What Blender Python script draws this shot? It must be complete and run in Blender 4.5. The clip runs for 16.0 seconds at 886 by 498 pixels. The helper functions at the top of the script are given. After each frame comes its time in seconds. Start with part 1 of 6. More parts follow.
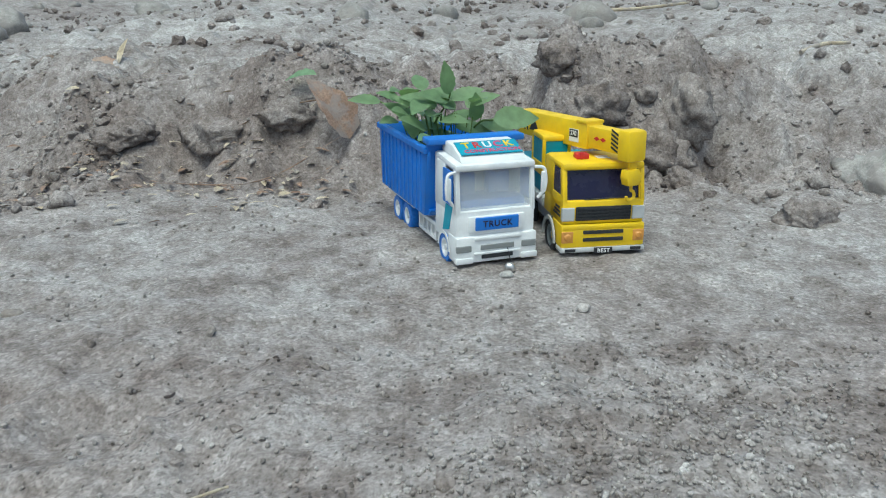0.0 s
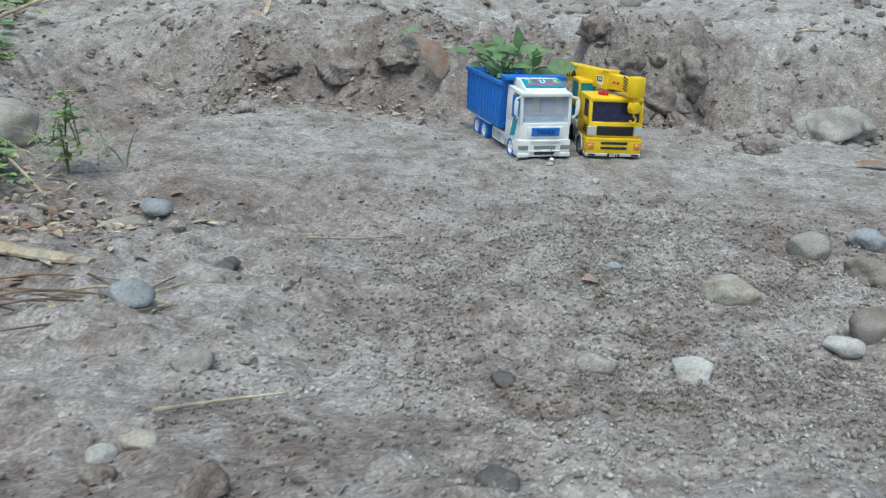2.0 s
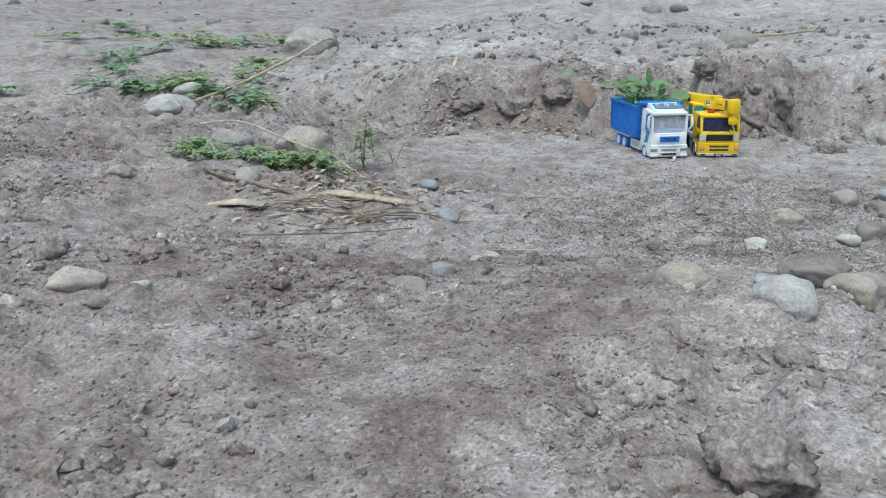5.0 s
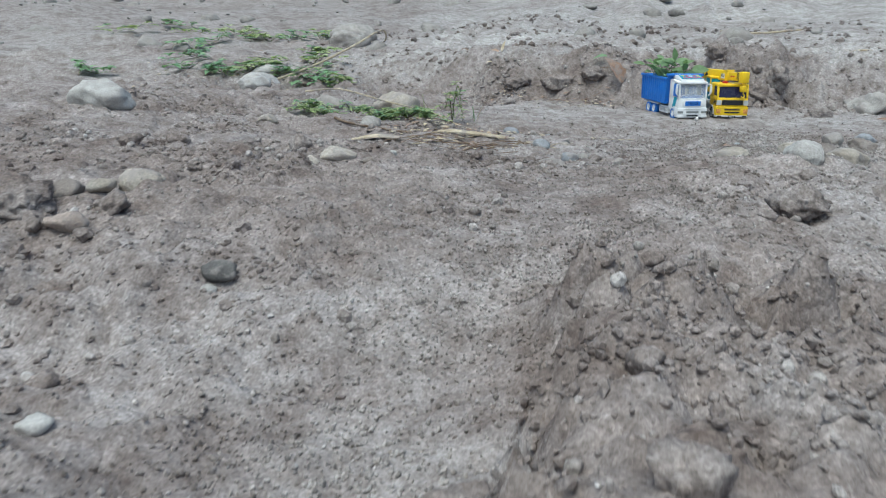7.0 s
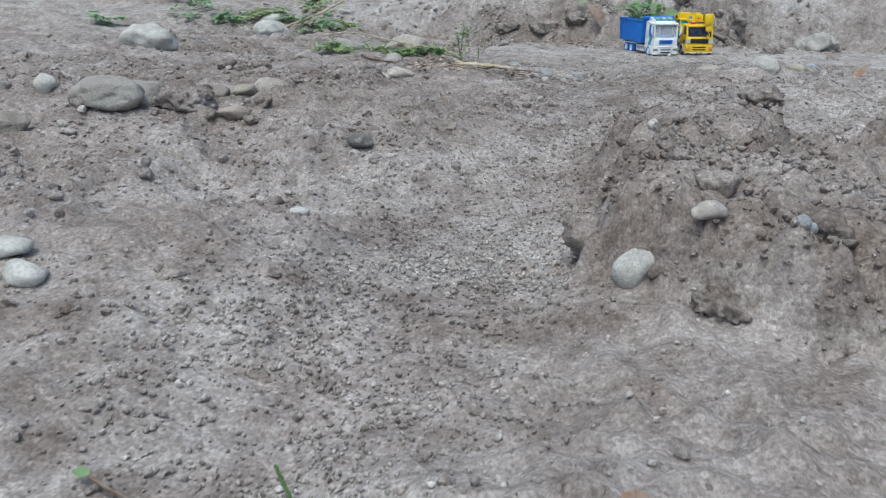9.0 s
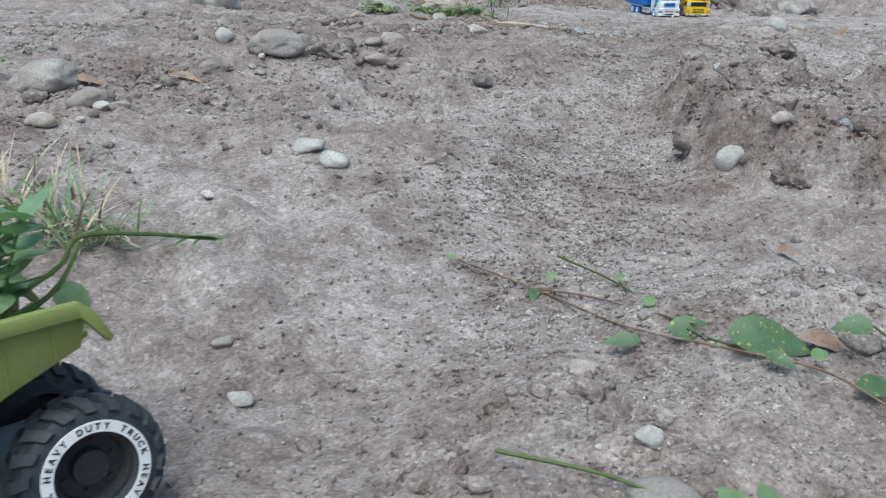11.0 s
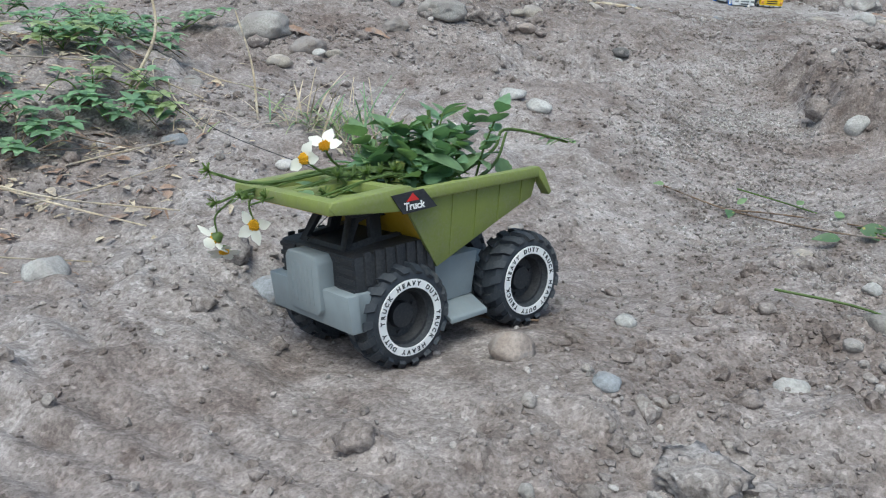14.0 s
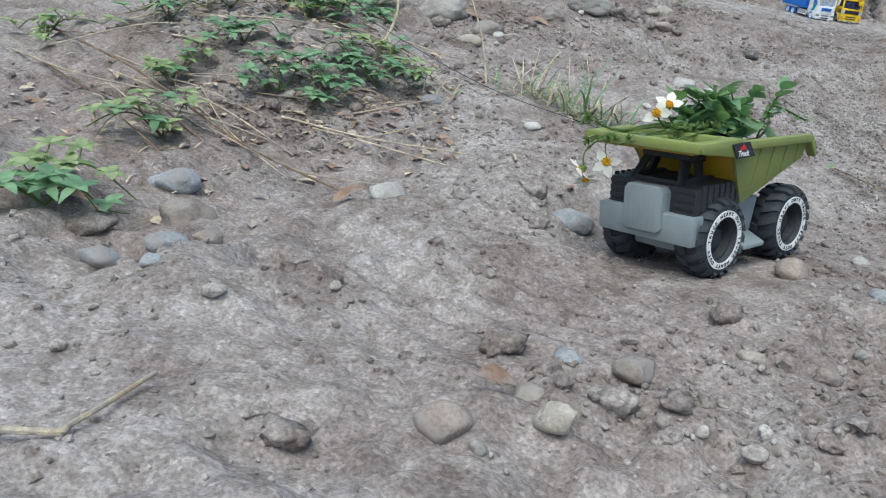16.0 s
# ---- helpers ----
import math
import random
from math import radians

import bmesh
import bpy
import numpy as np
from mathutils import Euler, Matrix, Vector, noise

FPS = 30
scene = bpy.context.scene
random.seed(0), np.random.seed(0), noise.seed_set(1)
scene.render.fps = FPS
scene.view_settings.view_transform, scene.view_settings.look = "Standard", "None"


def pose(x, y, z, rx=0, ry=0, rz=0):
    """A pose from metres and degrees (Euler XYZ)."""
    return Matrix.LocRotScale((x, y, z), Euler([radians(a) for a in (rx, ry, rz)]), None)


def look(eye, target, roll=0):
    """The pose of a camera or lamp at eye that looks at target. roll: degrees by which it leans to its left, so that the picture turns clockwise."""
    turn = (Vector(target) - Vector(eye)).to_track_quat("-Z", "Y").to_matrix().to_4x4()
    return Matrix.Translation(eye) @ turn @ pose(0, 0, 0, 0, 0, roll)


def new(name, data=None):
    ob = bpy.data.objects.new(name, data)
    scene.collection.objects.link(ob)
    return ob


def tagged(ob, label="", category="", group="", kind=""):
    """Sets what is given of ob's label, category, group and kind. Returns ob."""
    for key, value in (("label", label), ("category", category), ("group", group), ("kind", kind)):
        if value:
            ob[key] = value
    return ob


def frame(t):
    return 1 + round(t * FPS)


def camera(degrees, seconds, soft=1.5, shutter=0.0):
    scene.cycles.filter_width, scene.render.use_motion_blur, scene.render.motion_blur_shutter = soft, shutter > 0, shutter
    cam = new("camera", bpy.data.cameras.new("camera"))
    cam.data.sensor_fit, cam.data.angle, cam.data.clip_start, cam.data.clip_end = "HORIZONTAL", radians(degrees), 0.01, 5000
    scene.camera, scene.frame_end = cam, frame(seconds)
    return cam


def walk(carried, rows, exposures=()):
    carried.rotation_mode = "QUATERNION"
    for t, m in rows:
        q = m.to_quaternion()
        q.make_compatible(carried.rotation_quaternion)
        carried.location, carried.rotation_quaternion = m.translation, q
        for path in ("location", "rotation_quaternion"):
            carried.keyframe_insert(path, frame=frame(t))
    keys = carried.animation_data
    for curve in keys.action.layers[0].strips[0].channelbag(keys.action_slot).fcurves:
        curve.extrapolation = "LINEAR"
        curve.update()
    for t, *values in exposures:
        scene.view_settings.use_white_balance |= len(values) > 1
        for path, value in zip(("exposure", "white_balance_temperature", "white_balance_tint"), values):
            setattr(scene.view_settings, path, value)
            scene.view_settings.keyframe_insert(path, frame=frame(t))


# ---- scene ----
cam = camera(57.0, 16.0, soft=1.05, shutter=0.22)
METRES, EYE, TILT, LEAN, TURN = 2.9, 0.23, -18.0, 0.0, 0.0
ROWS = [
    (0.0, 0.0, 0.0, 0.0, -0.0, -0.0, 0.0),
    (0.5, -0.0085, -0.0264, -0.0063, -0.37, 0.03, -1.23),
    (1.0, -0.0132, -0.0632, -0.0141, -0.23, -0.2, -2.27),
    (1.5, -0.0075, -0.1165, -0.0263, 2.28, -0.91, -3.25),
    (2.0, -0.0135, -0.1418, -0.0357, 2.34, -2.17, -3.7),
    (2.5, -0.0269, -0.1707, -0.044, 2.6, -2.58, -3.91),
    (3.0, -0.0249, -0.2046, -0.0495, 4.63, -2.75, -3.77),
    (3.5, -0.0254, -0.248, -0.0614, 8.36, -1.91, -3.34),
    (6.0, -0.0505, -0.3889, -0.0975, 10.45, 1.21, -3.4),
    (6.5, -0.0729, -0.433, -0.1191, 9.47, 1.47, -3.47),
    (7.0, -0.0761, -0.4718, -0.1453, 9.06, 1.27, -3.66),
    (7.5, -0.0827, -0.5212, -0.1687, 8.93, 0.89, -3.75),
    (8.0, -0.0916, -0.5407, -0.1743, 8.26, 0.52, -3.54),
    (10.5, -0.152, -0.6684, -0.2157, 3.57, -3.76, -2.04),
    (11.0, -0.1755, -0.6966, -0.2149, 3.27, -3.79, -2.36),
    (11.5, -0.192, -0.7191, -0.2203, 3.27, -4.19, -2.99),
    (12.0, -0.2021, -0.7352, -0.222, 7.12, -4.79, -3.81),
    (12.5, -0.2097, -0.7465, -0.2255, 8.55, -4.86, -4.48),
    (13.0, -0.2319, -0.7638, -0.2305, 7.25, -5.18, -5.41),
    (13.5, -0.2456, -0.7744, -0.2328, 4.09, -4.98, -6.03),
    (14.0, -0.2485, -0.7767, -0.2381, 4.23, -5.43, -5.88),
    (14.5, -0.2647, -0.7864, -0.2443, 4.77, -5.42, -5.73),
    (15.0, -0.2917, -0.8109, -0.2557, 4.56, -5.7, -5.99),
    (15.5, -0.3155, -0.8348, -0.2635, 4.86, -5.96, -8.0),
    (16.0, -0.3308, -0.8436, -0.2636, 5.14, -6.06, -9.91),
]
walk(cam, [(t, pose(0, 0, EYE, TILT, LEAN, TURN) @ pose(METRES * x, METRES * y, METRES * z, 90 + pitch, roll, yaw)) for t, x, y, z, yaw, pitch, roll in ROWS],
     [(0, 0.15, 5740, -10), (2.5, 0.19, 5740, -8), (4, 0.29, 5720, -7), (8, 0.20, 5740, -5), (11, 0.34, 5770, -3), (16, 0.33, 5770, -4)])

# ---- light: an overcast sky ----
SUN_UP, SUN_ROUND = 68.0, 200.0
world = bpy.data.worlds.new("overcast_sky")
scene.world = world
world.use_nodes = True
wn = world.node_tree
sky = wn.nodes.new("ShaderNodeTexSky")
sky.sky_type, sky.sun_disc = "NISHITA", False
sky.sun_elevation, sky.sun_rotation = radians(SUN_UP), radians(SUN_ROUND)
sky.air_density, sky.dust_density, sky.ozone_density = 1.0, 6.0, 1.0
wn.links.new(sky.outputs[0], wn.nodes["Background"].inputs[0])
wn.nodes["Background"].inputs[1].default_value = 0.15
sun = new("sun", bpy.data.lights.new("sun", "SUN"))
sun.data.energy, sun.data.angle, sun.data.color = 1.0, radians(35), (1.0, 0.96, 0.9)
sun_way = Vector((math.sin(radians(SUN_ROUND)) * math.cos(radians(SUN_UP)), math.cos(radians(SUN_ROUND)) * math.cos(radians(SUN_UP)), math.sin(radians(SUN_UP))))
sun.matrix_world = look(sun_way * 5, (0, 0, 0))

# ---- materials ----


def nodes_of(name):
    mat = bpy.data.materials.new(name)
    mat.use_nodes = True
    return mat, mat.node_tree.nodes, mat.node_tree.links, mat.node_tree.nodes["Principled BSDF"]


def noise_of(nodes, links, where, scale, detail=4.0, rough_by=0.55):
    n = nodes.new("ShaderNodeTexNoise")
    n.inputs["Scale"].default_value, n.inputs["Detail"].default_value, n.inputs["Roughness"].default_value = scale, detail, rough_by
    links.new(where, n.inputs["Vector"])
    return n.outputs["Fac"]


def ramp_of(nodes, links, fac, stops):
    r = nodes.new("ShaderNodeValToRGB")
    while len(r.color_ramp.elements) < len(stops):
        r.color_ramp.elements.new(0.5)
    for e, (p, c) in zip(r.color_ramp.elements, stops):
        e.position, e.color = p, (*c, 1) if len(c) == 3 else c
    links.new(fac, r.inputs[0])
    return r.outputs[0]


def mix_of(nodes, links, fac, a, b, how="MIX"):
    m = nodes.new("ShaderNodeMix")
    m.data_type, m.blend_type = "RGBA", how
    for i, v in ((0, fac), (6, a), (7, b)):
        if isinstance(v, (int, float)):
            m.inputs[i].default_value = v
        elif isinstance(v, tuple):
            m.inputs[i].default_value = (*v, 1)
        else:
            links.new(v, m.inputs[i])
    return m.outputs[2]


def bump_of(nodes, links, bsdf, height, strength, distance, before=None):
    b = nodes.new("ShaderNodeBump")
    b.inputs["Strength"].default_value, b.inputs["Distance"].default_value = strength, distance
    links.new(height, b.inputs["Height"])
    if before:
        links.new(before, b.inputs["Normal"])
    links.new(b.outputs[0], bsdf.inputs["Normal"])
    return b.outputs[0]


def earth(name, dark, mid, pale, speck=0.22, island=False, brown=None):
    """Grey volcanic sand and soil: patches of damp and dry, coarse grains, fine relief."""
    mat, n, l, b = nodes_of(name)
    where = n.new("ShaderNodeNewGeometry").outputs["Position"]
    patch = noise_of(n, l, where, 3.2, 5, 0.6)
    lump = noise_of(n, l, where, 26, 5, 0.65)
    clump = noise_of(n, l, where, 75, 4, 0.6)
    grain = noise_of(n, l, where, 420, 3, 0.7)
    fleck = noise_of(n, l, where, 170, 2, 0.5)
    crumbs = n.new("ShaderNodeTexVoronoi")
    crumbs.inputs["Scale"].default_value = 120
    wobble = n.new("ShaderNodeVectorMath")
    wobble.operation = "MULTIPLY_ADD"
    wobble.inputs[1].default_value = (0.0022, 0.0022, 0.0022)
    stir = n.new("ShaderNodeTexNoise")
    stir.inputs["Scale"].default_value = 200
    l.new(where, stir.inputs["Vector"]), l.new(stir.outputs["Color"], wobble.inputs[0]), l.new(where, wobble.inputs[2])
    l.new(wobble.outputs[0], crumbs.inputs["Vector"])
    base = ramp_of(n, l, patch, [(0.30, dark), (0.50, mid), (0.68, pale)])
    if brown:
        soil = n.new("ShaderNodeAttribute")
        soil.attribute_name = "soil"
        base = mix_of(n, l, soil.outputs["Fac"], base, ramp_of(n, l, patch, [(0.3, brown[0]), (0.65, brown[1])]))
        dry = n.new("ShaderNodeAttribute")
        dry.attribute_name = "dry"
        base = mix_of(n, l, dry.outputs["Fac"], base, ramp_of(n, l, patch, [(0.35, (0.30, 0.285, 0.28)), (0.62, (0.40, 0.39, 0.385))]))
    worn = ramp_of(n, l, lump, [(0.30, (0.70, 0.67, 0.65)), (0.58, (1.08, 1.08, 1.08))])
    col = mix_of(n, l, 1.0, base, worn, "MULTIPLY")
    blotch = noise_of(n, l, where, 9.5, 7, 0.68)
    col = mix_of(n, l, 1.0, col, ramp_of(n, l, blotch, [(0.36, (0.74, 0.70, 0.68)), (0.50, (1, 1, 1)), (0.64, (1.13, 1.13, 1.13))]), "MULTIPLY")
    grit = ramp_of(n, l, grain, [(0.32, (0.66, 0.64, 0.63)), (0.5, (1, 1, 1)), (0.66, (1.25, 1.25, 1.25))])
    col = mix_of(n, l, 1.0, col, ramp_of(n, l, clump, [(0.33, (0.76, 0.73, 0.71)), (0.55, (1.04, 1.04, 1.04))]), "MULTIPLY")
    col = mix_of(n, l, 1.0, col, grit, "MULTIPLY")
    cells = n.new("ShaderNodeTexVoronoi")
    cells.inputs["Scale"].default_value = 300
    l.new(where, cells.inputs["Vector"])
    one = n.new("ShaderNodeSeparateColor")
    l.new(cells.outputs["Color"], one.inputs[0])
    salt = ramp_of(n, l, one.outputs[0], [(0.0, (0.62, 0.61, 0.60)), (0.5, (0.98, 0.98, 0.98)), (0.85, (1.15, 1.15, 1.15)), (1.0, (1.6, 1.6, 1.6))])
    col = mix_of(n, l, 0.2 if island else 0.55, col, salt, "MULTIPLY")
    pale_fleck = ramp_of(n, l, fleck, [(0.68, (0, 0, 0)), (0.74, (1, 1, 1))])
    col = mix_of(n, l, mix_of(n, l, 1.0, pale_fleck, (speck,) * 3, "MULTIPLY"), col, (0.52, 0.50, 0.48))
    if island:
        tone = ramp_of(n, l, n.new("ShaderNodeNewGeometry").outputs["Random Per Island"],
                       [(0.0, (0.72, 0.70, 0.69)), (0.35, (0.95, 0.93, 0.91)), (0.7, (1.1, 1.09, 1.08)), (1.0, (1.45, 1.45, 1.45))])
        col = mix_of(n, l, 1.0, col, tone, "MULTIPLY")
    l.new(col, b.inputs["Base Color"])
    b.inputs["Roughness"].default_value = 0.95
    b.inputs["Specular IOR Level"].default_value = 0.2
    first = bump_of(n, l, b, lump, 0.3, 0.006)
    second = bump_of(n, l, b, ramp_of(n, l, crumbs.outputs["Distance"], [(0.1, (1, 1, 1)), (0.65, (0, 0, 0))]), 0.4, 0.0020, first)
    third = bump_of(n, l, b, grain, 0.2, 0.0006, second)
    bump_of(n, l, b, ramp_of(n, l, cells.outputs["Distance"], [(0.0, (1, 1, 1)), (0.7, (0, 0, 0))]), 0.35, 0.0010, third)
    return mat


def rock(name, dark, mid, pale, gloss=0.8, caked=1.0):
    mat, n, l, b = nodes_of(name)
    where = n.new("ShaderNodeTexCoord").outputs["Object"]
    info = n.new("ShaderNodeObjectInfo")
    shift = n.new("ShaderNodeVectorMath")
    shift.operation = "ADD"
    l.new(where, shift.inputs[0]), l.new(info.outputs["Location"], shift.inputs[1])
    where = shift.outputs[0]
    big, fine = noise_of(n, l, where, 38, 6, 0.62), noise_of(n, l, where, 380, 4, 0.7)
    col = ramp_of(n, l, big, [(0.3, dark), (0.5, mid), (0.7, pale)])
    col = mix_of(n, l, 0.8, col, ramp_of(n, l, fine, [(0.35, (0.7, 0.7, 0.7)), (0.6, (1.12, 1.12, 1.12))]), "MULTIPLY")
    tone = ramp_of(n, l, info.outputs["Random"], [(0, (0.95, 0.94, 0.93)), (1, (1.24, 1.22, 1.21))])
    col = mix_of(n, l, 1.0, col, tone, "MULTIPLY")
    cake = noise_of(n, l, where, 34, 5, 0.62)
    dust = ramp_of(n, l, cake, [(0.50, (0, 0, 0)), (0.56, (0.55 * caked,) * 3), (0.66, (0.85 * caked,) * 3)])
    col = mix_of(n, l, dust, col, (0.268, 0.242, 0.230))
    l.new(col, b.inputs["Base Color"])
    b.inputs["Roughness"].default_value = gloss
    b.inputs["Specular IOR Level"].default_value = 0.3
    first = bump_of(n, l, b, dust, 0.5, 0.002, bump_of(n, l, b, big, 0.45, 0.005))
    bump_of(n, l, b, fine, 0.6, 0.0012, first)
    return mat


def plastic(name, colour, gloss=0.38, dusty=0.35, second=None):
    """Moulded toy plastic with a film of dust and scuffs."""
    mat, n, l, b = nodes_of(name)
    where = n.new("ShaderNodeTexCoord").outputs["Object"]
    cloud, fine = noise_of(n, l, where, 45, 5, 0.6), noise_of(n, l, where, 500, 3, 0.6)
    col = mix_of(n, l, ramp_of(n, l, cloud, [(0.35, (0, 0, 0)), (0.7, (1, 1, 1))]), colour, second or tuple(c * 0.86 for c in colour))
    dust = ramp_of(n, l, mix_of(n, l, 0.5, cloud, fine), [(0.46, (0, 0, 0)), (0.66, (dusty,) * 3)])
    col = mix_of(n, l, dust, col, (0.30, 0.285, 0.27))
    l.new(col, b.inputs["Base Color"])
    l.new(ramp_of(n, l, cloud, [(0.3, (gloss,) * 3), (0.7, (min(gloss + 0.25, 1),) * 3)]), b.inputs["Roughness"])
    bump_of(n, l, b, fine, 0.08, 0.0005)
    return mat


def leafy(name, dark, pale, through_by=0.35, spots=None):
    mat, n, l, b = nodes_of(name)
    where = n.new("ShaderNodeNewGeometry")
    vein = noise_of(n, l, where.outputs["Position"], 120, 3)
    col = mix_of(n, l, where.outputs["Random Per Island"], dark, pale)
    col = mix_of(n, l, 0.6, col, ramp_of(n, l, vein, [(0.3, (0.7, 0.7, 0.65)), (0.7, (1.2, 1.2, 1.15))]), "MULTIPLY")
    if spots:
        freckle = ramp_of(n, l, noise_of(n, l, where.outputs["Position"], 210, 4, 0.65), [(0.60, (0, 0, 0)), (0.66, (0.8, 0.8, 0.8))])
        col = mix_of(n, l, freckle, col, spots)
    l.new(col, b.inputs["Base Color"])
    b.inputs["Roughness"].default_value = 0.45 if spots else 0.55
    b.inputs["Transmission Weight"].default_value = 0.0
    b.inputs["Subsurface Weight"].default_value = 0.0
    bump_of(n, l, b, vein, 0.25, 0.001)
    glow, blend = n.new("ShaderNodeBsdfTranslucent"), n.new("ShaderNodeMixShader")
    l.new(mix_of(n, l, 1.0, col, (1.5, 1.6, 0.9), "MULTIPLY"), glow.inputs["Color"])
    blend.inputs[0].default_value = through_by
    l.new(b.outputs[0], blend.inputs[1]), l.new(glow.outputs[0], blend.inputs[2])
    l.new(blend.outputs[0], n["Material Output"].inputs["Surface"])
    return mat


SAND = earth("grey_sand", (0.236, 0.208, 0.200), (0.274, 0.251, 0.245), (0.290, 0.270, 0.265), brown=((0.205, 0.176, 0.165), (0.250, 0.223, 0.213)))
GRIT = earth("gravel_grit", (0.235, 0.215, 0.206), (0.305, 0.288, 0.278), (0.36, 0.346, 0.338), 0.2, island=True)
CLOD = earth("soil_clod", (0.180, 0.152, 0.141), (0.235, 0.208, 0.197), (0.290, 0.268, 0.260), 0.2)
ROCKS = {
    "tan": (rock("tan_stone", (0.25, 0.22, 0.185), (0.34, 0.31, 0.27), (0.43, 0.40, 0.36)), "rounded pale tan river stone half sunk in sand"),
    "grey": (rock("grey_stone", (0.20, 0.19, 0.18), (0.29, 0.275, 0.26), (0.37, 0.36, 0.345)), "weathered grey stone lying on grey sand"),
    "white": (rock("pale_stone", (0.31, 0.302, 0.29), (0.40, 0.392, 0.38), (0.48, 0.475, 0.465), 0.8, 0.45), "pale whitish pebble lying on grey sand"),
    "blue": (rock("bluish_stone", (0.18, 0.19, 0.205), (0.25, 0.265, 0.285), (0.33, 0.345, 0.365)), "smooth bluish grey pebble on the soil"),
    "dark": (rock("dark_stone", (0.06, 0.058, 0.058), (0.10, 0.097, 0.095), (0.15, 0.145, 0.14)), "small dark rounded stone on grey sand"),
    "brown": (rock("brown_stone", (0.14, 0.118, 0.105), (0.20, 0.175, 0.158), (0.27, 0.245, 0.225)), "dull brown rounded stone partly buried in soil"),
    "rust": (rock("reddish_stone", (0.21, 0.172, 0.15), (0.28, 0.236, 0.21), (0.36, 0.315, 0.285)), "pinkish brown stone lying on the soil"),
    "block": (rock("grey_block", (0.30, 0.285, 0.272), (0.38, 0.365, 0.352), (0.45, 0.435, 0.42)), "angular pale grey rock resting at the bank"),
    "sunk": (rock("dusty_stone", (0.19, 0.172, 0.158), (0.245, 0.228, 0.214), (0.30, 0.285, 0.272)), "dusty tan stone buried almost flush in soil"),
    "clod": (CLOD, "crumbly lump of dry brown earth"),
}

# ---- the lie of the land ----
def lattice(ix, iy, seed):
    """A fixed pseudo-random value in 0..1 for each whole-number place."""
    h = (ix.astype(np.int64) * 374761393 + iy.astype(np.int64) * 668265263 + seed * 1442695041) & 0xFFFFFFFF
    h = ((h ^ (h >> 13)) * 1274126177) & 0xFFFFFFFF
    return ((h ^ (h >> 16)) & 0xFFFF) / 65535.0


def wave(x, y, size, seed=0):
    """Smooth noise in -1..1 with bumps of about that size."""
    u, v = x / size, y / size
    iu, iv = np.floor(u), np.floor(v)
    fu, fv = u - iu, v - iv
    fu, fv = fu * fu * fu * (fu * (fu * 6 - 15) + 10), fv * fv * fv * (fv * (fv * 6 - 15) + 10)
    a, b = lattice(iu, iv, seed), lattice(iu + 1, iv, seed)
    c, d = lattice(iu, iv + 1, seed), lattice(iu + 1, iv + 1, seed)
    return 2 * ((a + (b - a) * fu) * (1 - fv) + (c + (d - c) * fu) * fv) - 1


def rough(x, y, size, octaves, seed=0):
    total, amount = 0, 1.0
    for k in range(octaves):
        total = total + amount * wave(x + 13.7 * k, y - 7.1 * k, size / 2 ** k, seed + k)
        amount *= 0.52
    return total


def step(a, b, v):
    s = np.clip((v - a) / (b - a), 0, 1)
    return s * s * (3 - 2 * s)


def hump(x, y, cx, cy, rx, ry, turn=0.0):
    """A soft hill of height 1 round (cx, cy)."""
    c, s = math.cos(math.radians(turn)), math.sin(math.radians(turn))
    u, v = (x - cx) * c + (y - cy) * s, -(x - cx) * s + (y - cy) * c
    return np.exp(-((u / rx) ** 2 + (v / ry) ** 2))


def trail(y):
    """The line of the sandy track that winds through the place."""
    return np.interp(y, [-2.6, -2.1, -1.95, -1.8, -1.55, -0.75, -0.1, 0.5, 1.5], [-1.7, -1.03, -0.83, -0.66, -0.5, -0.3, -0.15, -0.03, 0.0])


def shoulder(x, y):
    """1 on top of the crumbling shoulder, 0 outside it."""
    u = x + 0.035 * wave(y, 0 * y, 0.11, 45) + 0.012 * wave(x + y, y, 0.04, 46)
    v = y + 0.55 * (np.clip(x, -0.25, 0.15) + 0.25) + 0.022 * wave(x, 0 * x, 0.11, 47) + 0.014 * wave(y - x, x, 0.04, 48)
    return step(-0.268, -0.215, u) * step(-1.195, -1.135, v) * step(-0.72, -0.95, y) * step(0.7, 0.3, x)


